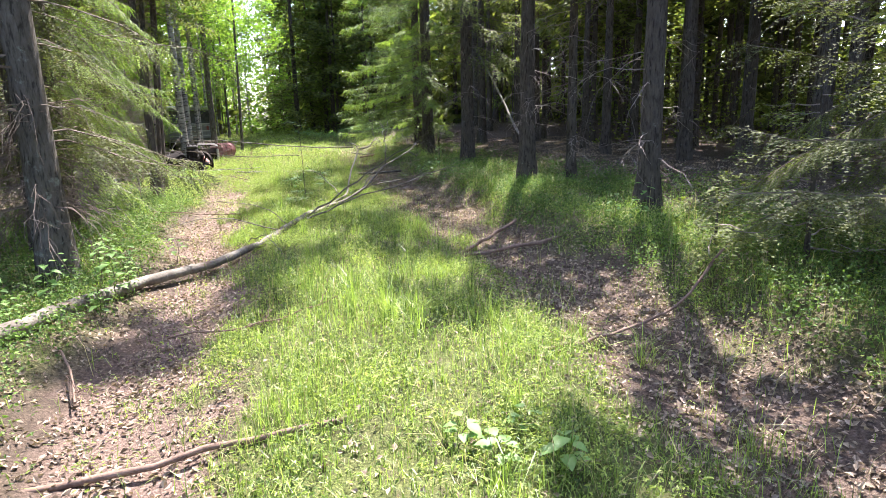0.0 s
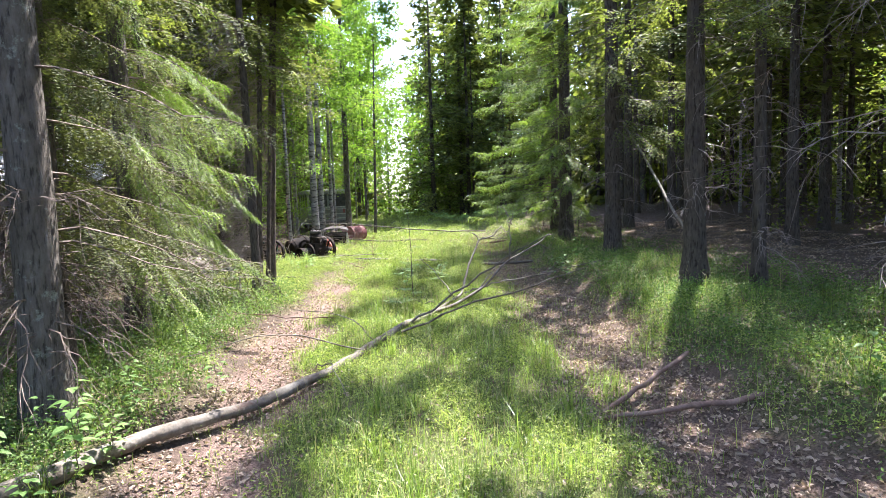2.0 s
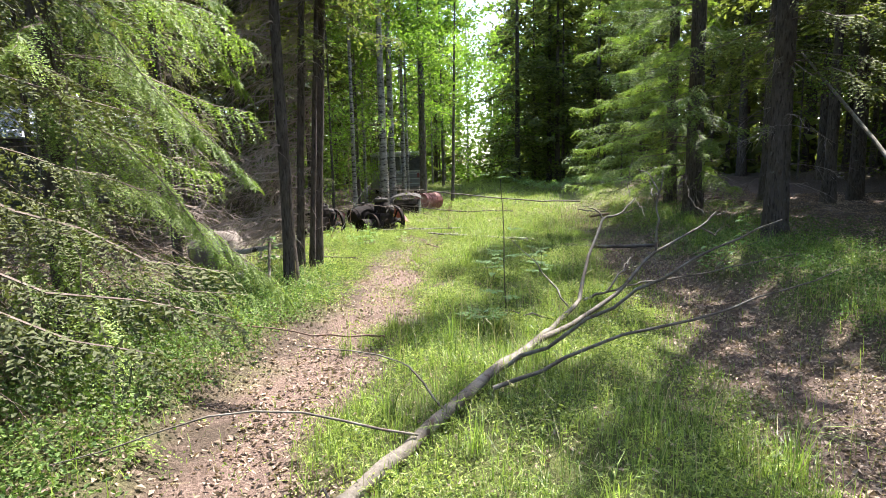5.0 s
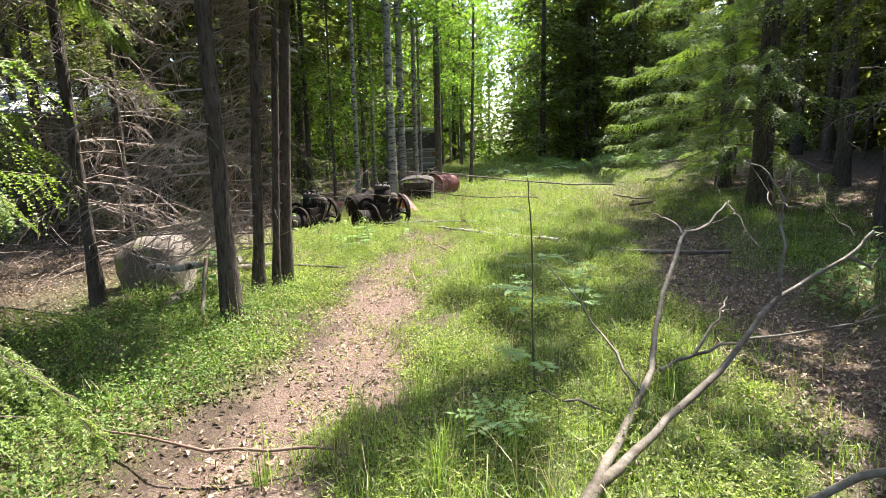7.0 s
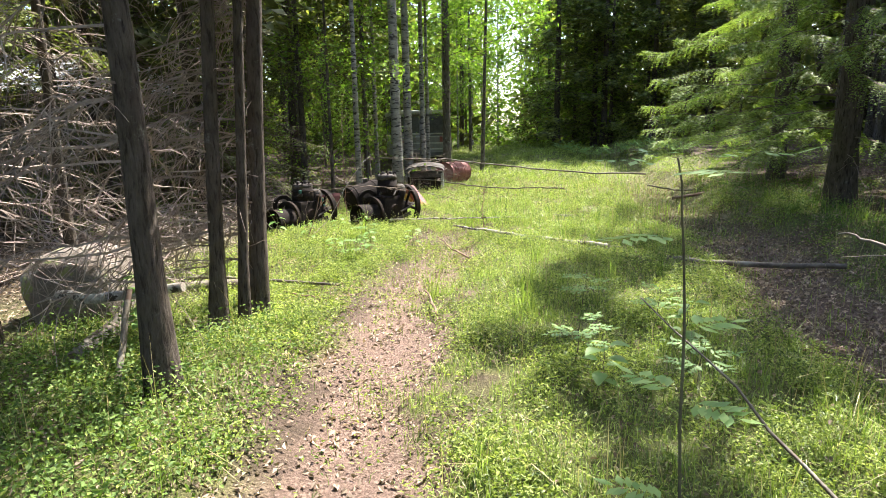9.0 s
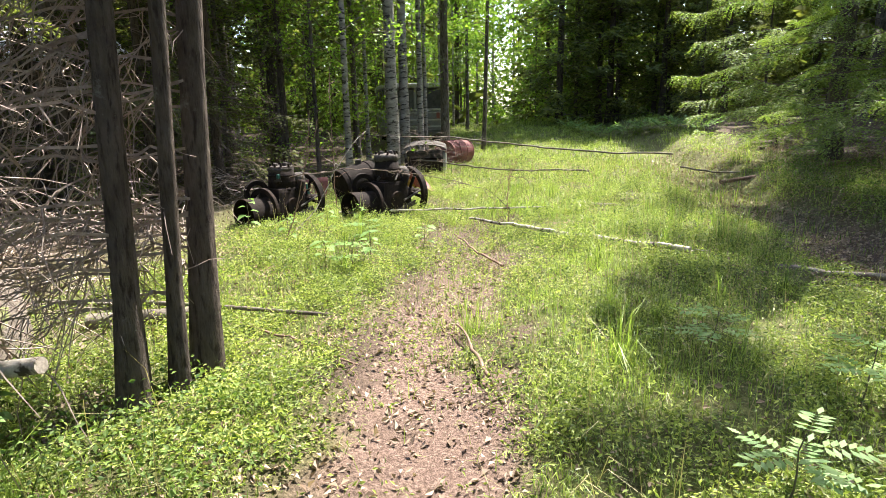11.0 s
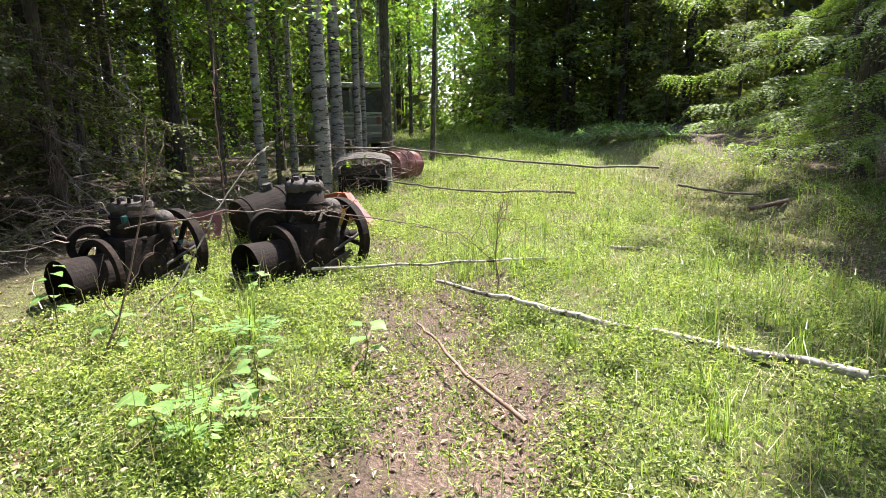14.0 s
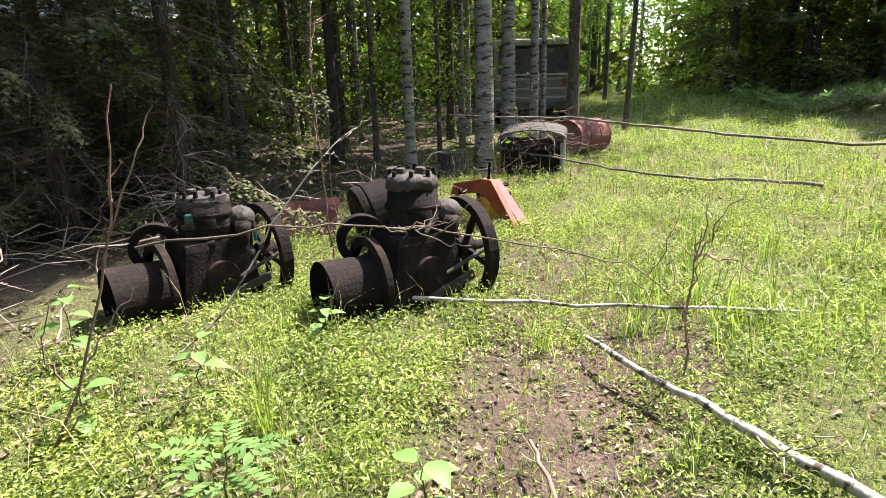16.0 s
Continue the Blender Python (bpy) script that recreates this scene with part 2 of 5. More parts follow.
# ---- mesh helpers ----
class Geo:
    """Gathers vertices and faces as arrays, and links them as one mesh."""

    def __init__(self):
        self.v, self.f, self.n = [], [], 0

    def add(self, verts, faces):
        self.v.append(np.asarray(verts, float).reshape(-1, 3))
        self.f.append(np.asarray(faces, int) + self.n)
        self.n += len(self.v[-1])

    def tube(self, pts, radii, sides=6, cap=True):
        pts = np.asarray(pts, float)
        k = len(pts)
        radii = np.broadcast_to(np.asarray(radii, float), (k,))
        tan = np.gradient(pts, axis=0)
        tan /= np.linalg.norm(tan, axis=1)[:, None] + 1e-9
        ref = np.array((0.0, 0, 1)) if abs(tan[:, 2]).mean() < 0.8 else np.array((1.0, 0, 0))
        a = np.cross(tan, ref)
        a /= np.linalg.norm(a, axis=1)[:, None] + 1e-9
        b = np.cross(tan, a)
        ang = np.arange(sides) * 2 * math.pi / sides
        ring = pts[:, None] + radii[:, None, None] * (np.cos(ang)[None, :, None] * a[:, None] + np.sin(ang)[None, :, None] * b[:, None])
        i, j = np.meshgrid(np.arange(k - 1), np.arange(sides), indexing="ij")
        j2 = (j + 1) % sides
        quads = np.stack([i * sides + j, i * sides + j2, (i + 1) * sides + j2, (i + 1) * sides + j], -1).reshape(-1, 4)
        self.add(ring.reshape(-1, 3), quads)
        if cap:
            for end, c in ((0, pts[0]), (k - 1, pts[-1])):
                r = ring[end]
                jj = np.arange(sides)
                order = np.stack([jj + 1, (jj + 1) % sides + 1, np.zeros(sides, int)], -1)
                self.add(np.vstack([c, r]), order if end else order[:, ::-1])

    def box(self, centre, size, turn=None):
        s = np.array([(x, y, z) for x in (-.5, .5) for y in (-.5, .5) for z in (-.5, .5)]) * np.asarray(size)
        if turn is not None:
            s = s @ np.array(turn).T
        self.add(s + np.asarray(centre), [(0, 1, 3, 2), (4, 6, 7, 5), (0, 4, 5, 1), (2, 3, 7, 6), (0, 2, 6, 4), (1, 5, 7, 3)])

    def mesh(self, name, material, smooth=False):
        me = bpy.data.meshes.new(name)
        v = np.vstack(self.v)
        me.vertices.add(len(v))
        me.vertices.foreach_set("co", v.ravel())
        loops = np.concatenate([f.ravel() for f in self.f])
        sizes = np.concatenate([np.full(len(f), f.shape[1]) for f in self.f])
        me.loops.add(len(loops))
        me.loops.foreach_set("vertex_index", loops.astype(np.int32))
        me.polygons.add(len(sizes))
        me.polygons.foreach_set("loop_start", (np.cumsum(sizes) - sizes).astype(np.int32))
        me.polygons.foreach_set("use_smooth", np.full(len(sizes), smooth))
        me.update(calc_edges=True)
        me.materials.append(material)
        return me


def geo_part(name, geo, material, parent=None, label="", smooth=False):
    ob = new(name, geo.mesh(name, material, smooth))
    ob.parent = parent
    return tagged(ob, label)


def part(name, bm, material, parent=None, label="", smooth=False, bevel=0.0):
    """One bmesh as one mesh object under a thing or under a part."""
    if bevel:
        bmesh.ops.bevel(bm, geom=[e for e in bm.edges if e.calc_face_angle(0) > 0.6], offset=bevel, segments=2, profile=0.7, affect="EDGES")
    me = bpy.data.meshes.new(name)
    bm.to_mesh(me)
    bm.free()
    me.materials.append(material)
    me.polygons.foreach_set("use_smooth", [smooth] * len(me.polygons))
    ob = new(name, me)
    ob.parent = parent
    return tagged(ob, label)


def thing(name, m, label, category, group="", kind=""):
    ob = new(name)
    ob.empty_display_size = 0.2
    ob.matrix_basis = m
    return tagged(ob, label, category, group, kind)


def bm_cylinder(r1, r2, depth, m, segments=28):
    bm = bmesh.new()
    bmesh.ops.create_cone(bm, cap_ends=True, segments=segments, radius1=r1, radius2=r2, depth=depth, matrix=m)
    return bm


def bm_box(size, m):
    bm = bmesh.new()
    bmesh.ops.create_cube(bm, size=1.0, matrix=m @ Matrix.Diagonal((*size, 1)))
    return bm


def unit(a):
    return a / (np.linalg.norm(a, axis=-1, keepdims=True) + 1e-9)


def wander(rng, pts, amount):
    """A path of straight stretches made uneven, with points between."""
    pts = np.asarray(pts, float)
    t = np.arange(len(pts))
    tt = np.linspace(0, len(pts) - 1, (len(pts) - 1) * 4 + 1)
    out = np.stack([np.interp(tt, t, pts[:, i]) for i in range(3)], 1)
    sm = out.copy()
    sm[1:-1] = (out[:-2] + 2 * out[1:-1] + out[2:]) / 4
    sm[1:-1] += rng.normal(0, amount, (len(sm) - 2, 3))
    return sm


# ---- terrain ----
def rut_left(y):
    return -0.65 - 0.31 * y + 0.1 * np.sin(1.3 * y + 0.4) + 0.05 * np.sin(3.1 * y + 1)


def rut_right(y):
    return 2.33 - 0.268 * y + 0.1 * np.sin(1.1 * y + 2.0) + 0.05 * np.sin(2.7 * y)


def step(a, b, x):
    t = np.clip((x - a) / (b - a), 0, 1)
    return t * t * (3 - 2 * t)


def lumps(x, y):
    return (np.sin(1.9 * x + 0.7 * y + 1) * np.sin(1.3 * y - 0.6 * x) + 0.6 * np.sin(4.1 * x - 2.3 * y) * np.sin(3.3 * y + 1.7 * x + 2)
            + 0.35 * np.sin(9.7 * x + 3.1 * y) * np.sin(8.3 * y - 2.9 * x))


def ground_z(x, y):
    x, y = np.asarray(x, float), np.asarray(y, float)
    yc = np.clip(y, -6, 45)
    u, v = 0.955 * (x - rut_left(yc)), 0.955 * (x - rut_right(yc))
    z = -0.07 * np.exp(-(u / 0.4) ** 2) - 0.05 * np.exp(-(v / 0.5) ** 2)
    z += 0.05 * step(0.3, 0.9, u) * step(0.3, 0.9, -v)
    z += (0.04 + 0.08 * (1 - step(8, 12, y))) * step(0.42, 0.75, -u)
    z += 0.27 * step(0.55, 1.15, v) + 0.1 * step(1.2, 5.0, v)
    z += 0.52 * step(24, 35, y)
    edge = step(0.3, 1.0, np.abs(u)) * step(0.3, 1.0, np.abs(v))
    near = 1 - step(25, 60, np.hypot(x + 4, y - 12))
    return z + near * lumps(x, y) * (0.012 + 0.03 * edge)


def spread(core0, core1, gap, far):
    core = np.arange(core0, core1, gap)
    out, d, p = [], gap, 0.0
    while p < far:
        d *= 1.25
        p += d
        out.append(p)
    out = np.array(out)
    return np.concatenate([core0 - out[::-1], core, core[-1] + out])


def build_ground():
    xs, ys = spread(-12, 6, 0.13, 2500), spread(-1, 28, 0.14, 2500)
    X, Y = np.meshgrid(xs, ys)
    V = np.stack([X, Y, ground_z(X, Y)], -1).reshape(-1, 3)
    nx, ny = len(xs), len(ys)
    i, j = np.meshgrid(np.arange(nx - 1), np.arange(ny - 1))
    a = (j * nx + i).ravel()
    g = Geo()
    g.add(V, np.stack([a, a + 1, a + nx + 1, a + nx], -1))
    me = g.mesh("ground", M_GROUND, True)
    x, y = V[:, 0], V[:, 1]
    u, v = 0.955 * (x - rut_left(y)), 0.955 * (x - rut_right(y))
    wob = 0.2 * lumps(2.3 * x, 2.3 * y)
    soil = (1 - step(0.22, 0.52, np.abs(u + wob))) * (1 - 0.75 * step(13, 17, y)) + 0.35 * (1 - step(0.5, 0.95, np.abs(v - 0.1 + wob)))
    moss = step(0.35, 0.6, u + wob) * step(0.35, 0.6, -v + wob)
    moss = np.maximum(moss, (0.75 + 0.2 * step(10, 12, y)) * step(0.45, 0.85, -u + wob) * (1 - step(2.4, 4.6, -u)))
    moss = np.maximum(moss, 0.7 * step(0.5, 1.0, v + wob) * (1 - step(1.8, 3.0, v)))
    moss = np.maximum(moss, step(17, 20, y) * (1 - step(0.5, 1.5, v)) * (1 - step(1.5, 3, -u)))
    moss = np.maximum(moss, 0.8 * step(30, 40, y))
    col = np.stack([np.clip(soil, 0, 1), np.clip(moss, 0, 1), np.zeros(len(x)), np.ones(len(x))], -1)
    at = me.attributes.new("cover", "FLOAT_COLOR", "POINT")
    at.data.foreach_set("color", col.ravel().astype(np.float32))
    tagged(new("ground", me), "forest track with leaf-littered ruts and mossy verges", "ground", kind="structure")


build_ground()


# ---- trees ----
def trunk_geo(rng, h, r, lean=(0, 0), sides=12, flare=1.5):
    k = 12
    t = np.linspace(0, 1, k) ** 1.6
    z = -0.25 + t * (h + 0.25)
    rad = r * (1 - 0.92 * t) * (1 + (flare - 1) * np.exp(-np.maximum(z, 0) / 0.18))
    bow = np.cumsum(rng.normal(0, 0.012, (k, 2)), 0) * h * 0.06
    pts = np.stack([lean[0] * z + bow[:, 0] * t, lean[1] * z + bow[:, 1] * t, z], 1)
    g = Geo()
    g.tube(pts, rad, sides)
    v = g.v[0]
    centre = np.repeat(pts, sides, 0)
    v[:] = centre + (v - centre) * (1 + rng.normal(0, 0.05, (len(v), 1)))
    return g, pts, rad


def at_height(pts, z):
    return np.array([np.interp(z, pts[:, 2], pts[:, 0]), np.interp(z, pts[:, 2], pts[:, 1]), z])


def needle_sprays(g, rng, start, way, length, width, droop, gap, fat=0.75):
    """Flat serrated sprays of needles along many twigs at once."""
    k = max(3, int(length.mean() / gap))
    t = (np.arange(k) + 0.5) / k
    down = np.array((0, 0, -1.0))
    base = start[:, None] + way[:, None] * (length[:, None] * t)[..., None] + down * (droop * length[:, None] * t ** 2)[..., None]
    base = base + rng.normal(0, gap * 0.5, base.shape)
    side = unit(np.cross(way, down) + rng.normal(0, 0.25, way.shape))
    taper = (1.15 - 0.7 * t)[None, :, None]
    for s in (-1, 1):
        out = unit(way[:, None] * 0.75 + s * side[:, None] + rng.normal(0, 0.3, base.shape)) * width * taper
        half = way[:, None] * gap * fat
        tri = np.stack([base - half, base + half, base + out], 2).reshape(-1, 3)
        g.add(tri, np.arange(len(tri)).reshape(-1, 3))


def spruce_crown(rng, pts, z0, z1, reach, per_metre, width, gap, twig_gap, hang=0.5, top=None, towards=None, half_open=math.pi):
    """Whorls of drooping boughs with hanging needle sprays. Returns needles and bough wood."""
    needles, wood = Geo(), Geo()
    top = top or pts[-1, 2]
    z = z0
    while z < z1:
        a = rng.uniform(-half_open, half_open) + (towards or 0.0)
        rel = max(0.05, (top - z) / (top - z0))
        L = reach * rel ** 0.75 * rng.uniform(0.7, 1.1)
        origin = at_height(pts, z)
        flat = np.array((math.cos(a), math.sin(a), 0))
        s = np.linspace(0, 1, 7)
        line = origin + flat * (L * s)[:, None]
        line[:, 2] += L * (0.12 * s - hang * 0.75 * s ** 1.6 + 0.16 * s ** 4)
        line[1:] += rng.normal(0, 0.02 * L, (6, 3))
        if width < 0.05:
            wood.tube(line, np.linspace(0.009, 0.002, 7) * (0.6 + 0.4 * L), 3, False)
        else:
            wood.tube(line[::3], np.linspace(0.009, 0.003, 3) * (0.6 + 0.4 * L), 3, False)
        m = max(4, int(L / twig_gap))
        ss = np.repeat(np.linspace(0.16, 1.0, m), 2)
        p = np.stack([np.interp(ss, s, line[:, i]) for i in range(3)], 1)
        along = unit(np.stack([np.interp(ss, s, np.gradient(line[:, i])) for i in range(3)], 1))
        sign = np.tile((-1.0, 1.0), m)[:, None]
        side = np.array((-flat[1], flat[0], 0))
        way = unit(along * 0.75 + side * sign * rng.uniform(0.5, 1.1, (2 * m, 1)) + np.array((0, 0, -1)) * rng.uniform(0.0, 0.9, (2 * m, 1)) * hang * 1.6)
        ln = (0.14 + 0.34 * L * (1.06 - ss)) * rng.uniform(0.6, 1.2, 2 * m)
        ln = np.minimum(ln, 0.75 if width > 0.06 else 0.34 * rng.uniform(0.7, 1.2, 2 * m))
        needle_sprays(needles, rng, p, way, ln, width, 0.25 + 0.5 * hang, gap, 0.55 if width < 0.06 else 0.75)
        z += rng.uniform(0.6, 1.4) / per_metre
    return needles, wood


def spruce_bough(rng, a, b, rise=0.16, width=0.016, spacing=0.034, longest=0.42):
    """One full bough: an arching axis, side twigs with twiglets, and thin needles along all of them."""
    needles, wood = Geo(), Geo()
    a, b = np.asarray(a, float), np.asarray(b, float)
    L = np.linalg.norm(b - a)
    s = np.linspace(0, 1, 12)
    line = a + (b - a) * s[:, None]
    line[:, 2] += rise * L * np.sin(np.pi * s ** 0.8)
    line[1:-1] += rng.normal(0, 0.012, (10, 3))
    wood.tube(line, np.linspace(0.011, 0.002, 12), 4, False)
    m = int(L / spacing)
    ss = np.repeat(np.linspace(0.12, 1.0, m), 2) + rng.normal(0, 0.006, 2 * m)
    p = np.stack([np.interp(ss, s, line[:, i]) for i in range(3)], 1)
    along = unit(np.stack([np.interp(ss, s, np.gradient(line[:, i])) for i in range(3)], 1))
    side = unit(np.cross(along, (0, 0, 1.0))) * np.tile((-1.0, 1.0), m)[:, None]
    way = unit(along * 0.85 + side * rng.uniform(0.35, 0.85, (2 * m, 1)) + np.array((0, 0, -1.0)) * rng.uniform(0.05, 0.75, (2 * m, 1)))
    ln = np.minimum(longest, 0.1 + 0.42 * (1.02 - ss)) * rng.uniform(0.55, 1.15, 2 * m)
    needle_sprays(needles, rng, p, way, ln, width, 0.3, 0.006, 0.4)
    for t in (0.3, 0.52, 0.74):
        for sign in (-1, 1):
            q = p + way * (ln * t)[:, None] + np.array((0, 0, -0.3)) * (ln * t * t)[:, None]
            out = unit(np.cross(way, (0, 0, 1.0))) * sign
            w2 = unit(way * 0.9 + out * rng.uniform(0.4, 0.8, (2 * m, 1)) + np.array((0, 0, -1.0)) * rng.uniform(0, 0.4, (2 * m, 1)))
            needle_sprays(needles, rng, q, w2, ln * 0.42 * (1.15 - t), width * 0.9, 0.25, 0.007, 0.4)
    for i in range(0, 2 * m, 2):
        end = p[i] + way[i] * ln[i] * 0.9 + np.array((0, 0, -0.24)) * ln[i]
        wood.tube(np.stack([p[i], (p[i] + end) / 2 + np.array((0, 0, 0.02)), end]), (0.0025, 0.0018, 0.001), 3, False)
    return needles, wood


def add_boughs(root, seed, spans, material, **shape):
    r = np.random.default_rng(seed)
    for a, b in spans:
        n, w = spruce_bough(r, a, b, **shape)
        bough = geo_part("bough", w, M_DARKTWIG, root)
        tagged(geo_part("needles", n, material, bough), kind="stuff")
    return root


def dead_boughs(rng, pts, rad, z0, z1, count, reach, twigs=10, thick=1.0, away=None):
    """Bare grey lower branches that droop, with their finer twigs."""
    g = Geo()
    for _ in range(count):
        z = rng.uniform(z0, z1)
        a, L = rng.uniform(0, 2 * math.pi) if away is None else away + rng.uniform(-1.3, 1.3), reach * rng.uniform(0.35, 1.0)
        flat = np.array((math.cos(a), math.sin(a), 0))
        s = np.linspace(0, 1, 6)
        line = at_height(pts, z) + flat * (L * s)[:, None]
        line[:, 2] += L * (rng.uniform(-0.1, 0.3) * s - rng.uniform(0.15, 0.6) * s ** 2)
        line[1:] += rng.normal(0, 0.02, (5, 3))
        line[:, 2] = np.maximum(line[:, 2], 0.05)
        g.tube(line, np.linspace(0.007, 0.002, 6) * thick, 3, False)
        for _ in range(twigs):
            q = rng.uniform(0.15, 1.0)
            p = np.array([np.interp(q, s, line[:, i]) for i in range(3)])
            d = unit(flat * 0.6 + rng.normal(0, 0.5, 3) + np.array((0, 0, -0.35)))
            ln = rng.uniform(0.12, 0.45) * (0.5 + 0.5 * L)
            tw = p + d * (ln * np.linspace(0, 1, 4))[:, None]
            tw[:, 2] -= 0.3 * ln * np.linspace(0, 1, 4) ** 2
            tw[1:] += rng.normal(0, 0.012, (3, 3))
            tw[:, 2] = np.maximum(tw[:, 2], 0.03)
            g.tube(tw, np.linspace(0.0032, 0.0012, 4) * thick, 3, False)
    return g


def leaf_quads(g, rng, pos, size, up=0.4, fold=0.15, slim=0.55):
    """Small pointed leaves, each folded a little along its middle."""
    n = len(pos)
    d = unit(rng.normal(0, 1, (n, 3)) * np.array((1, 1, 0.5)) + np.array((0, 0, -0.15)))
    nrm = unit(rng.normal(0, 1, (n, 3)) * (1 - up) + np.array((0, 0, up)))
    s = unit(np.cross(d, nrm))
    nrm = np.cross(s, d)
    size = (size * rng.uniform(0.6, 1.25, n))[:, None]
    a, c = pos, pos + d * size
    mid = pos + d * size * 0.45 + nrm * size * fold
    q = np.stack([a, mid + s * size * slim * 0.5, c, mid - s * size * slim * 0.5], 1).reshape(-1, 3)
    g.add(q, np.arange(4 * n).reshape(-1, 4))


def limb_crown(rng, pts, z0, z1, reach, limbs, leaves, size, upsweep=0.6, clump=0.22):
    """Deciduous limbs with twigs, and leaves in uneven clumps along them."""
    wood, leaf = Geo(), Geo()
    spots = []
    for _ in range(limbs):
        z = rng.uniform(z0, z1)
        a = rng.uniform(0, 2 * math.pi)
        L = reach * rng.uniform(0.5, 1.0) * (1.1 - 0.6 * (z - z0) / max(z1 - z0, 0.1))
        d = unit(np.array((math.cos(a), math.sin(a), upsweep * rng.uniform(0.3, 1.3))))
        s = np.linspace(0, 1, 6)
        line = at_height(pts, z) + d * (L * s)[:, None]
        line[:, 2] -= 0.25 * L * s ** 2
        line[1:] += rng.normal(0, 0.04 * L, (5, 3))
        wood.tube(line, np.linspace(0.016, 0.004, 6) * (0.4 + 0.3 * L), 4, False)
        for _ in range(5):
            q = rng.uniform(0.3, 1.0)
            p = np.array([np.interp(q, s, line[:, i]) for i in range(3)])
            tip = p + unit(d + rng.normal(0, 0.8, 3)) * rng.uniform(0.2, 0.5) * (0.4 + 0.3 * L)
            wood.tube(np.stack([p, (p + tip) / 2 + rng.normal(0, 0.02, 3), tip]), (0.005, 0.004, 0.002), 3, False)
            spots += [p, (p + tip) / 2, tip]
    spots = np.array(spots)
    pick = spots[rng.integers(0, len(spots), leaves)]
    leaf_quads(leaf, rng, pick + rng.normal(0, clump, (leaves, 3)) * np.array((1, 1, 0.6)), size)
    return wood, leaf


def spruce(seed, h, r, z0, reach, bark=None, lean=(0, 0), width=0.06, gap=0.055, twig_gap=0.11, per_metre=9.0, hang=0.5, dead=14, dead_to=None, dead_reach=1.1, young=False, detail_to=8.0, towards=None, half_open=math.pi, thick=1.0, away=None, dark_twigs=False, top_density=6.0, twigs=8, needles=None):
    rng = np.random.default_rng(seed)
    root = thing("spruce_tree", Matrix.Identity(4), "tall spruce with drooping dark green boughs and bare lower twigs", "tree", "forest spruces")
    g, pts, rad = trunk_geo(rng, h, r, lean)
    geo_part("trunk", g, bark or M_BARK, root, smooth=True)
    zd = min(h * 0.9, max(z0, detail_to))
    if zd > z0:
        n, w = spruce_crown(rng, pts, z0, zd, reach, per_metre, width, gap, twig_gap, hang, h, towards, half_open)
        tagged(geo_part("lower_crown", n, needles or (M_SPRUCE_YOUNG if young else (M_SPRUCE_NEAR_SHADE if width < 0.03 else M_SPRUCE)), root), kind="stuff")
        tagged(geo_part("bough_wood", w, M_DARKTWIG, root), kind="stuff")
    n, w = spruce_crown(rng, pts, zd, h * 0.98, reach * ((h - zd) / (h - z0)) ** 0.75, top_density, 0.2, 0.2, 0.3, 0.45, h)
    tagged(geo_part("upper_crown", n, needles or M_SPRUCE, root), kind="stuff")
    if dead:
        tagged(geo_part("dead_wood", dead_boughs(rng, pts, rad, 0.5, dead_to or z0 + 0.5, dead, dead_reach, thick=thick, away=away, twigs=twigs), M_DARKTWIG if dark_twigs else M_TWIG, root), kind="stuff")
    return root


def birch(seed, h, r, z0, reach, bark, leaves=2200, size=0.085, limbs=26, lean=(0, 0), label="slender birch with pale bark and bright green leaves"):
    rng = np.random.default_rng(seed)
    root = thing("birch_tree", Matrix.Identity(4), label, "tree", "birches")
    g, pts, _ = trunk_geo(rng, h, r, lean, 10, 1.25)
    geo_part("trunk", g, bark, root, smooth=True)
    wood, leaf = limb_crown(rng, pts, z0, h * 0.97, reach, limbs, leaves, size)
    tagged(geo_part("limb_wood", wood, M_GREENTWIG, root), kind="stuff")
    tagged(geo_part("crown", leaf, M_BIRCH_LEAF, root), kind="stuff")
    return root


def stand(x, y, turn=0.0, size=1.0):
    return Matrix.Translation((x, y, float(ground_z(x, y)))) @ Matrix.Rotation(turn, 4, "Z") @ Matrix.Diagonal((size, size, size, 1))


def place(ob, x, y, turn=0.0):
    ob.matrix_basis = stand(x, y, turn)
    return ob


def repeat(ob, x, y, turn=0.0, size=1.0):
    """A copy of a tree at another place, turned and a little larger or smaller."""
    c = copy_thing(ob, stand(x, y, turn))
    c.scale = (size, size, size)
    return c


# near spruces on the left verge, with boughs that hang over the track
NEAR = dict(width=0.024, gap=0.013, twig_gap=0.045, per_metre=9.5, hang=0.8, dark_twigs=True)
place(spruce(11, 15, 0.15, 1.3, 2.0, M_BARK_GREY, dead=34, dead_reach=1.0, detail_to=4.2, **NEAR), -3.56, 5.35, 0.4)
place(spruce(12, 12, 0.075, 0.8, 1.6, M_BARK, dead=50, detail_to=4.2, **NEAR), -4.3, 6.2, 1.3)
shoots = place(spruce(13, 14, 0.12, 0.6, 1.65, M_BARK, dead=40, young=True, detail_to=4.4, towards=0.0, half_open=1.9, **dict(NEAR, gap=0.01, width=0.021, per_metre=5.5)), -4.95, 7.8)
add_boughs(shoots, 131, [((0, 0, 1.3), (1.58, 0.38, 0.53)), ((0, 0, 2.15), (1.42, 0.3, 1.33)), ((0, 0, 1.75), (1.3, 0.08, 0.86)), ((0, 0, 2.9), (0.18, 1.85, 2.14)), ((0, 0, 2.5), (1.3, -0.25, 1.75)), ((0, 0, 1.9), (1.15, -0.7, 1.1)), ((0, 0, 3.2), (1.2, 0.4, 2.5))], M_SPRUCE_YOUNG)
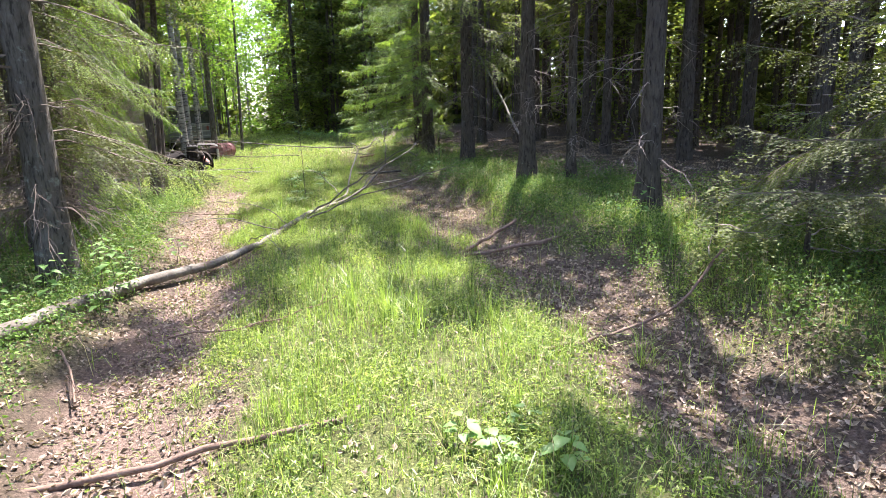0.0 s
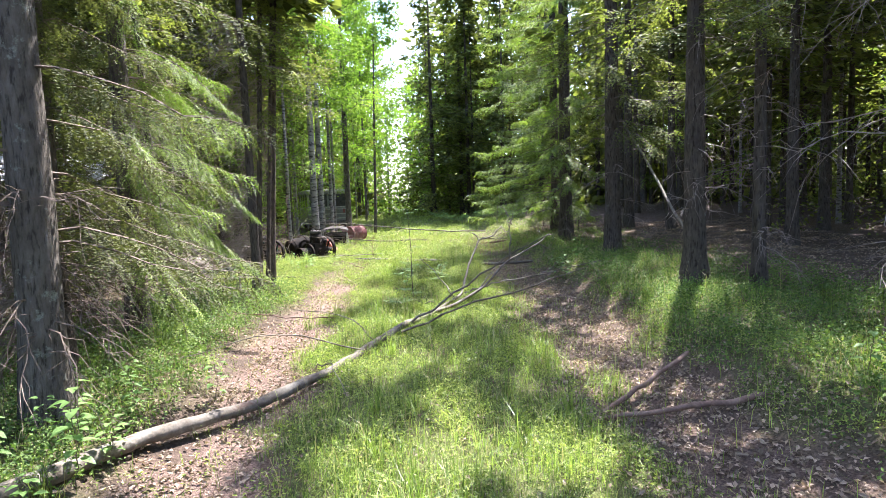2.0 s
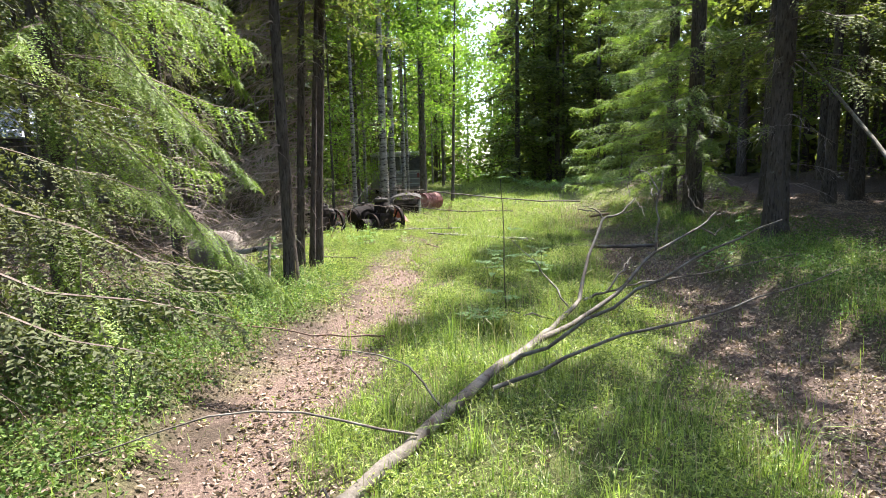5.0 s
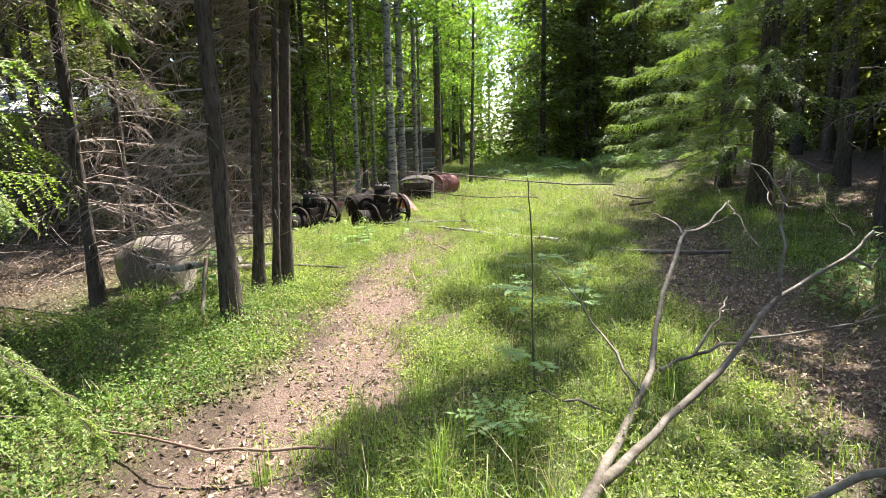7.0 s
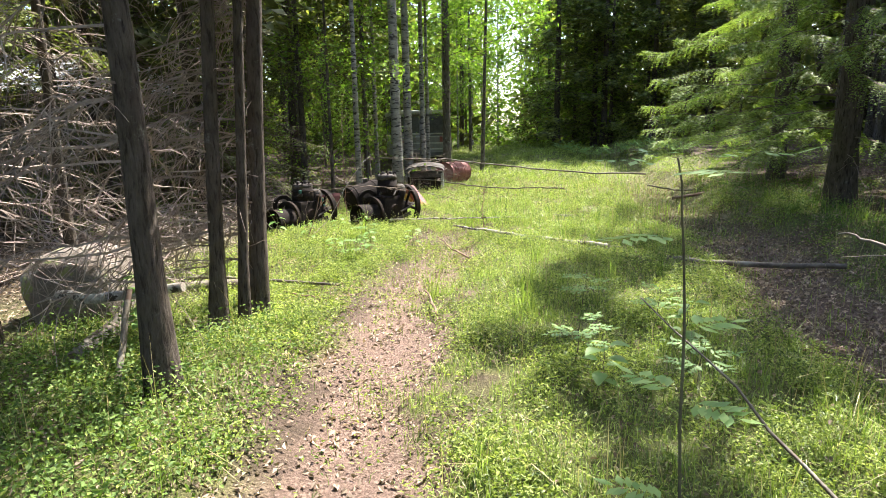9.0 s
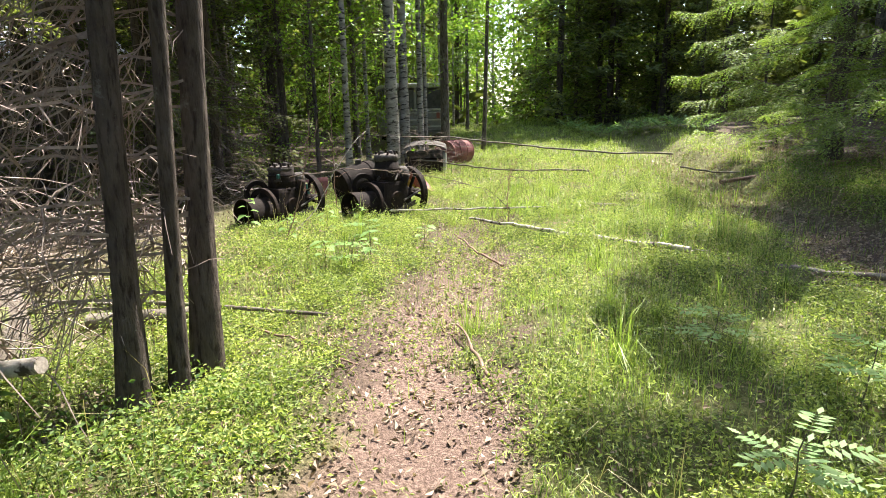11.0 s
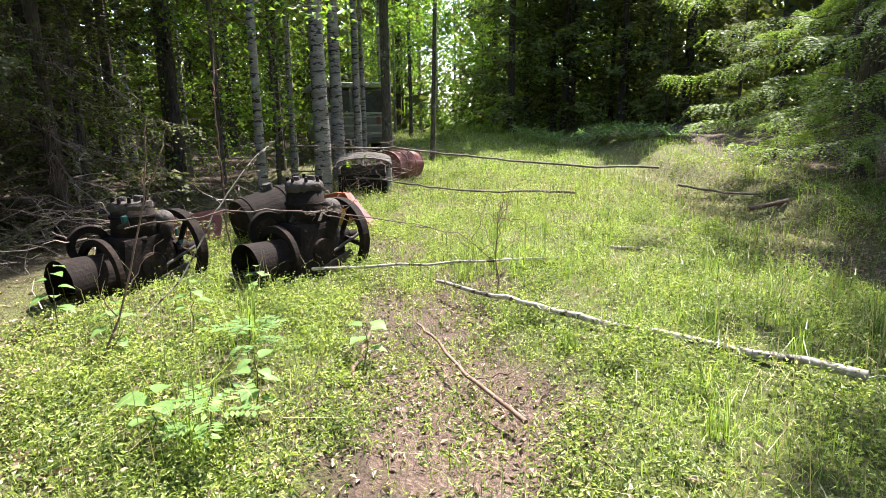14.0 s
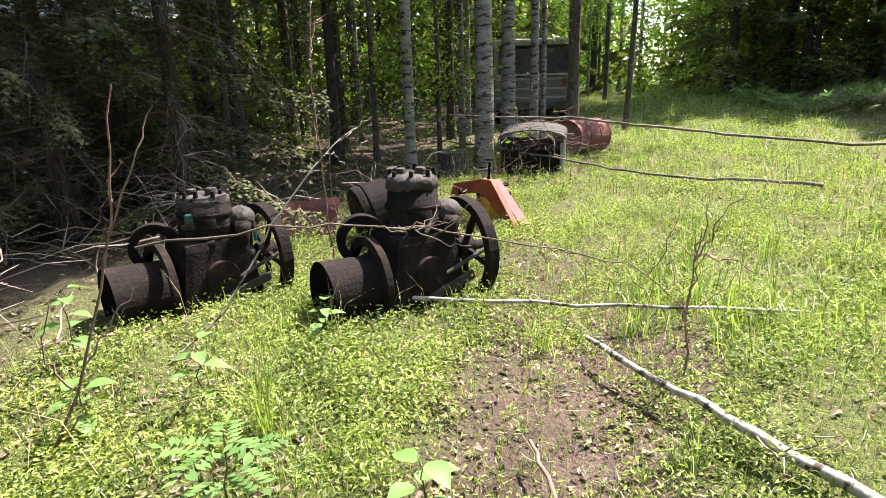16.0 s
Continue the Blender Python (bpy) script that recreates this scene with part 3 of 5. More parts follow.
# a spruce beyond the bank whose low boughs reach out towards the track
reaching = place(spruce(14, 4.2, 0.07, 0.75, 2.7, dead=14, dead_to=2.5, towards=math.pi, half_open=0.75, detail_to=2.1, **dict(NEAR, per_metre=5.0, hang=0.3)), 3.95, 4.05)
add_boughs(reaching, 141, [((0, 0, 1.25), (-1.75, 0.75, 0.42)), ((0, 0, 1.4), (-1.55, 0.2, 0.72)), ((0, 0, 1.1), (-1.35, -0.35, 0.5)), ((0, 0, 0.9), (-1.6, 0.45, 0.3)), ((0, 0, 1.5), (-1.2, 0.9, 0.95))], M_SPRUCE, rise=0.1)
# bare-trunked group by the boulder
GROUP = dict(width=0.042, gap=0.032, twig_gap=0.07, per_metre=8.0, hang=0.65, detail_to=5.2)
place(spruce(21, 13, 0.062, 3.4, 1.3, dead=70, dead_to=4.6, dead_reach=1.4, lean=(-0.04, 0), thick=1.2, twigs=12, **GROUP), -7.1, 10.93)
place(spruce(22, 14, 0.075, 3.6, 1.4, dead=64, dead_to=4.6, dead_reach=1.2, lean=(-0.014, 0.01), thick=1.2, twigs=12, away=3.5, **GROUP), -5.16, 10.73)
place(spruce(23, 12, 0.06, 3.2, 1.3, dead=60, dead_to=4.4, dead_reach=1.2, lean=(0.055, 0.02), thick=1.2, twigs=12, away=3.5, **GROUP), -5.79, 11.81)
place(spruce(24, 12, 0.042, 3.6, 1.2, lean=(0.065, 0.02), dead=40, dead_to=4.4, dead_reach=0.9, thick=1.2, twigs=12, away=3.5, **GROUP), -5.74, 12.03)
place(spruce(25, 14, 0.07, 3.6, 1.4, lean=(0.06, 0.02), dead=50, dead_to=4.6, dead_reach=1.1, thick=1.2, twigs=12, away=3.5, **GROUP), -5.83, 12.31)
place(spruce(26, 12, 0.06, 2.4, 1.5, dead=60, dead_to=4.4, dead_reach=1.5, thick=1.2, twigs=12, **GROUP), -9.0, 12.9)
place(spruce(27, 12, 0.06, 2.2, 1.5, dead=60, dead_to=4.4, dead_reach=1.5, thick=1.2, twigs=12, **GROUP), -8.6, 9.3)
place(spruce(28, 12, 0.06, 2.4, 1.5, dead=60, dead_to=4.4, dead_reach=1.5, thick=1.2, twigs=12, **GROUP), -7.0, 8.2)

# trees along the right side
place(spruce(31, 12, 0.14, 3.8, 1.4, M_BARK, dead=20, dead_to=4.0, dead_reach=1.2, top_density=2.2, **dict(GROUP, per_metre=4.5)), 2.55, 7.35)
place(spruce(32, 9.5, 0.09, 3.2, 1.2, dead=26, dead_to=4.0, top_density=3, **GROUP), 2.2, 10.3, 1.0)
place(spruce(33, 11, 0.15, 3.4, 1.7, M_BARK, dead=26, dead_to=4.5, top_density=1.8, **GROUP), 1.5, 10.6, 2.0)
place(spruce(34, 20, 0.17, 2.4, 2.4, M_BARK, dead=26, dead_to=5, top_density=2.6, **GROUP), 0.62, 15.5, 0.3)
EDGE = dict(width=0.034, gap=0.02, twig_gap=0.05, per_metre=8.0, hang=0.55)
place(spruce(35, 17, 0.19, 0.9, 2.9, M_BARK, dead=16, dead_to=5, young=True, towards=math.pi, half_open=2.0, top_density=2.0, **EDGE), -0.5, 19.2, 0.2)
place(spruce(36, 18, 0.17, 0.7, 3.2, M_BARK, dead=16, dead_to=5, young=True, towards=math.pi, half_open=2.2, top_density=2.1, **EDGE), -1.0, 23.2, 0.1)

# forest spruces farther in, three kinds, many places
FAR = dict(width=0.15, gap=0.16, twig_gap=0.26, per_metre=6.0, hang=0.5, twigs=3)
kinds = [spruce(41, 15, 0.14, 5.0, 2.4, dead=20, dead_to=6.5, top_density=5.5, dark_twigs=True, dead_reach=1.4, thick=1.6, detail_to=8, **FAR),
         spruce(42, 14, 0.1, 3.6, 2.2, dead=20, dead_to=6, top_density=5.5, dark_twigs=True, dead_reach=1.3, thick=1.6, detail_to=8, **FAR),
         spruce(43, 16, 0.16, 5.5, 2.5, M_BARK, dead=20, dead_to=7, top_density=5.5, dark_twigs=True, dead_reach=1.4, thick=1.6, detail_to=8, **FAR)]
rng = np.random.default_rng(5)
wanted = []


def clear_of_track(x, y, left, right):
    return x < rut_left(y) - left or x > rut_right(y) + right


def scatter(n, x0, x1, y0, y1, gap, ok):
    made = 0
    for _ in range(n * 30):
        if made == n:
            return
        x, y = rng.uniform(x0, x1), rng.uniform(y0, y1)
        if ok(x, y) and all(math.hypot(x - a, y - b) > gap for a, b in wanted):
            wanted.append((x, y))
            made += 1


wanted += [(2.55, 7.35), (2.2, 10.3), (1.5, 10.6), (0.62, 15.5), (-0.5, 19.2), (-1.0, 23.2)]
scatter(26, 1.0, 9, 15, 36, 1.5, lambda x, y: clear_of_track(x, y, 99, 3.6))
scatter(8, 6.0, 10, 3, 16, 2.0, lambda x, y: True)
scatter(46, 6.0, 20, 0, 38, 1.3, lambda x, y: clear_of_track(x, y, 99, 7.0))
scatter(18, -20, -6.5, 2, 19, 1.8, lambda x, y: (x < -11.5 or y < 7) and not (-19 < x and 10 < y < 15.5))
scatter(10, -1.5, 9, 38, 54, 1.7, lambda x, y: True)
scatter(10, -20, -11.5, 17, 36, 1.8, lambda x, y: x < rut_left(y) - 6.5)
# unseen spruces behind the starting point, added only for the light
scatter(12, -9, 9, -12, -1.5, 2.0, lambda x, y: abs(x) > 2.5)
# spruces added to shade the left thicket, then the dark stand that closes the end of the track
wanted += [(-11.4, 20.6), (-12.7, 22.0), (-13.6, 20.4), (-12.0, 24.6), (-14.6, 22.6)]
wanted += [(-7.2, 37.0), (-6.4, 36.6), (-5.0, 38.0), (-3.2, 37.2), (-8.6, 39.5), (-6.8, 40.5), (-4.4, 40.0), (-2.4, 36.5)]
deep = [spruce(46, 15, 0.13, 5.5, 2.4, dead=8, dead_to=6, dead_reach=1.3, thick=1.8, detail_to=5.6, top_density=4.5, dark_twigs=True, **FAR),
        spruce(47, 16, 0.1, 4.5, 2.3, dead=8, dead_to=6, dead_reach=1.3, thick=1.8, detail_to=4.6, top_density=4.5, dark_twigs=True, **FAR)]
place(deep[0], 11.0, 14.0)
place(deep[1], 12.0, 9.0)
for i, (x, y) in enumerate(wanted[6:]):
    repeat(deep[i % 2] if x > 8 or y < 0 or x < -13 or y > 37.8 else kinds[i % 3], x, y, rng.uniform(0, 6.28), rng.uniform(0.85, 1.15))
dense = spruce(44, 16, 0.16, 0.4, 2.6, dead=0, detail_to=10, width=0.14, gap=0.12, twig_gap=0.18, per_metre=9, hang=0.5)
place(dense, -8.7, 36.0, 0)
for x, y, s in [(-6.7, 36.6, 0.9), (-4.6, 36.4, 0.85), (-2.4, 35.2, 0.8), (-1.4, 31.5, 0.35), (-3.2, 33.8, 0.3)]:
    repeat(dense, x, y, x * 3, s)
# thicket spruces take the darker needles, so its deep shade is partly colour
shade = spruce(45, 13, 0.1, 0.3, 2.1, dead=30, dead_to=3.0, dead_reach=1.6, thick=1.4, detail_to=4.2, width=0.045, gap=0.036, twig_gap=0.085, per_metre=6, hang=0.65, needles=M_SPRUCE_NEAR_SHADE, dark_twigs=True)
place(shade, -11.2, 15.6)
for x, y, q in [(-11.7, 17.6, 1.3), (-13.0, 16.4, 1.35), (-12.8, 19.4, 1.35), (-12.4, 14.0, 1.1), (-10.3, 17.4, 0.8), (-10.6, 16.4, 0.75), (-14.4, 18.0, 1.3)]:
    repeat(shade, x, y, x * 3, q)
for k, (x, y) in zip(kinds, [(5.2, 13.0), (4.0, 17.2), (6.2, 10.0)]):
    place(k, x, y)

# birches and young broadleaves behind the old machines
place(birch(51, 17, 0.135, 4.5, 2.6, M_BIRCH, leaves=14000, size=0.12, limbs=44), -9.15, 21.2)
place(birch(52, 18, 0.12, 4.5, 2.7, M_BIRCH, leaves=14000, size=0.12, limbs=44), -9.55, 22.6)
place(birch(53, 14, 0.08, 3.5, 1.5, M_BIRCH), -9.6, 23.6)
place(birch(54, 17, 0.14, 3.5, 2.2, M_BARK_GREY, leaves=8000, size=0.11, limbs=36, label="broadleaf tree with grey bark and light green leaves"), -10.2, 26.7)
bb = [birch(55, 12, 0.06, 1.4, 1.6, M_BIRCH, leaves=2400), birch(56, 10, 0.045, 0.9, 1.5, M_BARK_GREY, leaves=2400, label="young broadleaf tree with light green leaves")]
place(bb[0], -11.2, 23.8)
place(bb[1], -10.6, 20.6)
spots = [(-9.5, 20.0), (-10.4, 21.9), (-9.9, 24.6), (-12.3, 32.0), (-12.6, 33.6), (-13.6, 37.2), (-12.9, 36.2), (-14.4, 39.8), (-10.0, 44.0), (-11.5, 46.0), (-14.5, 45.0), (-8.0, 46.5), (-16.5, 41.0), (-13.2, 49.0), (-17.5, 33.0), (-15.2, 27.0), (-14.0, 24.0), (-12.6, 22.0), (-12.2, 25.6), (-13.6, 27.4), (-11.9, 30.5), (-13.4, 34.6), (-13.9, 35.5), (-14.5, 30.5), (-13.4, 39.0), (-11.3, 42.5), (-15.5, 36), (-8.8, 42), (-13.5, 42), (-11.2, 18.6), (-12.8, 20.0), (-5.4, 41), (-16, 24.5), (4.4, 26.5), (6.0, 28.0), (3.4, 30.5), (7.5, 22.5), (8.5, 26)]
for i, (x, y) in enumerate(spots):
    repeat(bb[i % 2], x, y, i * 1.7, rng.uniform(0.85, 1.2))
# a leafy limb of a broadleaf that reaches into the gap over the track
place(birch(58, 14, 0.07, 3.0, 2.3, M_BARK_GREY, leaves=8000, size=0.16, limbs=36, label="young broadleaf tree with light green leaves"), -11.7, 32.8)
place(birch(57, 13, 0.07, 2.4, 2.3, M_BARK_GREY, leaves=9000, size=0.15, limbs=40, lean=(0.03, 0), label="young broadleaf tree leaning over the track"), -9.3, 27.6)


def far_woods():
    """Trunks and foliage of the forest all round, past the trees that stand apart."""
    r = np.random.default_rng(77)
    trunks, green = Geo(), Geo()
    n = 0
    while n < 620:
        a, d = r.uniform(0, 2 * math.pi) if n % 4 == 0 else r.uniform(0.15, 3.3), r.uniform(22, 62)
        x, y = -3 + d * math.cos(a), 14 + d * math.sin(a)
        if (not clear_of_track(x, y, 3.5, 2.2) if y < 34 else abs(x + 11.6 + 0.3 * (y - 36)) < 1.6) or (-19 < x < -8 and 20 < y < 32):
            continue
        n += 1
        z = float(ground_z(x, y))
        h, q = r.uniform(12, 18), r.uniform(0.07, 0.17)
        trunks.tube([(x, y, z - 0.2), (x + r.normal(0, 0.1), y, z + h * 0.5), (x + r.normal(0, 0.2), y, z + h)], (q, q * 0.6, 0.02), 6, False)
        m = 180 if x > 3 else 200
        hh = r.uniform(0.01, 1.0, m) ** 1.35
        rr = 2.0 * (1.05 - hh) ** 0.6 * r.uniform(0.15, 1, m)
        aa = r.uniform(0, 6.28, m)
        leaf_quads(green, r, np.stack([x + rr * np.cos(aa), y + rr * np.sin(aa), z + h * hh], 1), 0.78, 0.3, 0.2, 0.45)
    root = thing("far_woods", Matrix.Identity(4), "dense dark spruce forest beyond the track", "forest", kind="stuff")
    tagged(geo_part("trunks", trunks, M_BARK, root, smooth=True), kind="stuff")
    tagged(geo_part("foliage", green, M_SPRUCE, root), kind="stuff")


far_woods()


def undergrowth():
    """Sunlit young growth where the track leaves the dark wood, and low scrub inside it."""
    r = np.random.default_rng(31)
    for label, mat_, n, x0, x1, y0, y1, h, size, ok in [
            ("bright green young broadleaf scrub in the sun", M_BIRCH_LEAF, 26000, -24, -5, 37, 56, 9.5, 0.24, lambda x, y: True),
            ("light green scrub under the birches", M_BIRCH_LEAF, 9000, -17, -9.6, 19.5, 34, 2.4, 0.07, lambda x, y: x < rut_left(y) - 2.8),
            ("shaded scrub and small spruces inside the wood", M_SPRUCE, 18000, 4, 26, 2, 40, 3.0, 0.14, lambda x, y: x > rut_right(y) + 8),
            ("dark spruce scrub closing the end of the wood", M_SPRUCE, 15000, -3, 16, 37, 54, 7.0, 0.26, lambda x, y: True),
            ("shaded scrub and small spruces inside the wood", M_SPRUCE, 13000, -30, -13, -2, 34, 3.0, 0.14, lambda x, y: x < rut_left(y) - 9)]:
        g = Geo()
        c = np.stack([r.uniform(x0, x1, 220), r.uniform(y0, y1, 220)], 1)
        c = c[[bool(ok(a, b)) for a, b in c]]
        k = c[r.integers(0, len(c), n)] + r.normal(0, 0.55, (n, 2))
        z = ground_z(k[:, 0], k[:, 1]) + h * r.uniform(0.02, 1, n) ** 1.25
        leaf_quads(g, r, np.column_stack([k, z]), size)
        tagged(geo_part("undergrowth", g, mat_), label, "shrub", "undergrowth", "stuff")


undergrowth()


# ---- ground cover ----
def sample(r, n, x0, x1, y0, y1, density):
    x, y = r.uniform(x0, x1, n), r.uniform(y0, y1, n)
    u, v = 0.955 * (x - rut_left(y)), 0.955 * (x - rut_right(y))
    keep = r.uniform(0, 1, n) < density(x, y, u, v)
    return x[keep], y[keep]


def patchy(x, y, scale=1.0, seed=0.0):
    return 0.5 + 0.5 * np.clip(lumps(scale * x + seed, scale * y - seed), -1, 1)


def grass_density(x, y, u, v):
    wob = 0.2 * lumps(2.3 * x, 2.3 * y)
    strip = step(0.15, 0.75, u + 1.8 * wob) * step(0.1, 0.75, -v + 1.8 * wob)
    rut = (1 - step(0.3, 0.6, np.abs(u))) * (0.03 + 0.28 * step(12, 15, y) + 0.6 * step(16, 19, y)) * (0.3 + 0.7 * patchy(x, y, 2.0, 4))
    rutr = (1 - step(0.3, 0.7, np.abs(v))) * (0.04 + 0.5 * step(16, 20, y))
    verge = step(0.45, 0.8, -u) * (1 - step(1.6, 3.4, -u)) * (0.25 + 0.2 * step(11, 13, y)) * (0.4 + 0.6 * patchy(x, y, 1.5, 1))
    bank = step(0.5, 1.0, v + wob) * (1 - step(1.8, 3.4, v)) * 0.5 * (0.3 + 0.7 * patchy(x, y, 1.1, 5))
    return np.clip(strip * (0.25 + 0.75 * patchy(x, y, 1.9, 2)) + rut + rutr + verge + bank, 0, 1)


def blades(g, r, x, y, length, width):
    n = len(x)
    base = np.stack([x, y, ground_z(x, y) - 0.01], 1)
    a = r.uniform(0, 2 * math.pi, n)
    flat = np.stack([np.cos(a), np.sin(a), np.zeros(n)], 1)
    side = np.stack([-np.sin(a), np.cos(a), np.zeros(n)], 1)
    ln = (length * r.uniform(0.35, 1.45, n) * (0.65 + 0.7 * patchy(x, y, 0.9, 7)))[:, None]
    lean = r.uniform(0.1, 1.35, n)[:, None]
    up = np.array((0, 0, 1.0))
    w = width * r.uniform(0.7, 1.3, n)[:, None]
    mid = base + ln * (0.62 * up * (1 - 0.25 * lean) + 0.24 * flat * lean)
    tip = base + ln * (up * (1 - 0.5 * lean ** 1.5) + 0.75 * flat * lean)
    v = np.stack([base - side * w, base + side * w, mid + side * w * 0.8, mid - side * w * 0.8, tip], 1).reshape(-1, 3)
    i = np.arange(n)[:, None] * 5
    g.add(v, i + np.array((0, 1, 2, 3)))
    g.f.append(i + np.array((3, 2, 4)) + g.n - len(v))


def build_cover():
    r = np.random.default_rng(9)
    near, far, straw = Geo(), Geo(), Geo()
    x, y = sample(r, 680000, -9.5, 4.5, 0.8, 18, grass_density)
    blades(near, r, x, y, 0.145 * (1 - 0.3 * step(9.5, 12.5, y)), 0.0019)
    x, y = sample(r, 110000, -18, 3, 17, 44, grass_density)
    blades(far, r, x, y, 0.2, 0.0045)
    x, y = sample(r, 34000, -9, 4, 0.8, 24, grass_density)
    blades(straw, r, x, y, 0.34, 0.0016)
    cx, cy = sample(r, 420, -8, 3.5, 1.5, 20, grass_density)
    k = 45
    blades(near, r, np.repeat(cx, k) + r.normal(0, 0.03, len(cx) * k), np.repeat(cy, k) + r.normal(0, 0.03, len(cx) * k), 0.3, 0.0022)
    tagged(geo_part("grass", near, M_GRASS), "fresh green grass growing between the ruts", "grass", kind="stuff")
    tagged(geo_part("far_grass", far, M_GRASS), "sunlit grass along the far track", "grass", kind="stuff")
    tagged(geo_part("grass_stalks", straw, M_STRAW), "thin pale grass stalks and seed heads", "grass", kind="stuff")

    bil = Geo()
    def bilberry(x, y, u, v):
        left = step(0.5, 0.75, -u) * (1 - step(1.9, 3.8, -u)) * (1 - step(10, 12.5, y))
        right = step(0.6, 1.0, v) * (1 - step(2.2, 4.5, v)) * (1 - 0.7 * step(11, 16, y))
        return np.clip(1.5 * left * (0.4 + 0.9 * patchy(x, y, 1.7, 3)) + right * (0.2 + 1.1 * patchy(x, y, 1.7, 3)), 0, 1)
    x, y = sample(r, 62000, -7, 6.5, 0.2, 22, bilberry)
    k = 14
    X, Y = np.repeat(x, k), np.repeat(y, k)
    h = np.repeat(r.uniform(0.08, 0.24, len(x)), k) * r.uniform(0.25, 1.0, len(X))
    X, Y = X + r.normal(0, 0.06, len(X)), Y + r.normal(0, 0.06, len(X))
    leaf_quads(bil, r, np.stack([X, Y, ground_z(X, Y) + h], 1), 0.029, 0.5, 0.1, 0.6)
    tagged(geo_part("bilberry_shrubs", bil, M_BILBERRY), "low bilberry shrubs covering the banks", "shrub", kind="stuff")

    herb = Geo()
    def herbs(x, y, u, v):
        sunny = step(0.35, 0.7, -u) * (1 - step(1.6, 3.2, -u)) * step(9.5, 12, y)
        strip = step(0.2, 0.6, u) * step(0.2, 0.6, -v) * 0.6 + step(0.5, 0.9, v) * (1 - step(1.5, 3.0, v)) * 0.35
        rut = (1 - step(0.3, 0.6, np.abs(u))) * (0.04 + 0.2 * step(12, 15, y) + 0.35 * step(16.5, 19, y))
        return np.clip((sunny + strip + rut) * (0.06 + 1.5 * patchy(x, y, 2.2, 6) ** 1.5) * (0.35 + 0.9 * patchy(x, y, 5.7, 3)), 0, 1)
    for n, x0, x1, y0, y1, k, size in [(125000, -9.5, -1.0, 9.5, 20.5, 9, 0.027), (62000, -4, 4, 0.8, 9.5, 9, 0.026), (26000, -13, -2, 20.5, 34, 12, 0.04)]:
        x, y = sample(r, n, x0, x1, y0, y1, herbs)
        X, Y = np.repeat(x, k), np.repeat(y, k)
        h = np.repeat(r.uniform(0.03, 0.16, len(x)) * (0.5 + 0.9 * patchy(x, y, 3.1, 2)), k) * r.uniform(0.2, 1.0, len(X))
        X, Y = X + r.normal(0, 0.04, len(X)), Y + r.normal(0, 0.04, len(X))
        leaf_quads(herb, r, np.stack([X, Y, ground_z(X, Y) + h], 1), size, 0.45, 0.12, 0.42)
    tagged(geo_part("herb_cover", herb, M_HERB), "bright green low herbs beside the track", "plants", kind="stuff")

    lit = Geo()
    def litter(x, y, u, v):
        a = (1 - step(0.22, 0.55, np.abs(u + 0.15 * lumps(2.3 * x, 2.3 * y)))) * (0.85 - 0.45 * step(6.5, 10, y) - 0.15 * step(13, 17, y) - 0.2 * step(17, 20, y))
        b = (1 - step(0.55, 0.95, np.abs(v - 0.15))) * (1 - 0.6 * step(16, 21, y))
        c = step(0.7, 1.2, v) * 0.25 + step(0.3, 0.6, -u) * (1 - 0.85 * step(2.2, 3.6, -u) * step(12.5, 14.5, y)) * 0.45
        d = step(0.3, 0.6, u) * step(0.3, 0.6, -v) * 0.1
        return np.clip((a + b + c + d) * (0.35 + 0.8 * patchy(x, y, 3.0, 8)), 0, 1)
    x, y = sample(r, 560000, -12, 6, 0.5, 26, litter)
    leaf_quads(lit, r, np.stack([x, y, ground_z(x, y) + r.uniform(0.005, 0.028, len(x))], 1), 0.041, 0.62, 0.2, 0.58)
    tagged(geo_part("leaf_litter", lit, M_DEADLEAF), "brown dead leaves lying in the ruts", "leaves", kind="stuff")


build_cover()


# ---- fallen wood ----
def wood_part(name, rng, pts, r0, r1, material, parent=None, label="", sides=8, amount=0.006):
    g = Geo()
    p = wander(rng, pts, amount)
    g.tube(p, np.linspace(r0, r1, len(p)) * (1 + rng.normal(0, 0.05, len(p))), sides)
    return geo_part(name, g, material, parent, label, True)


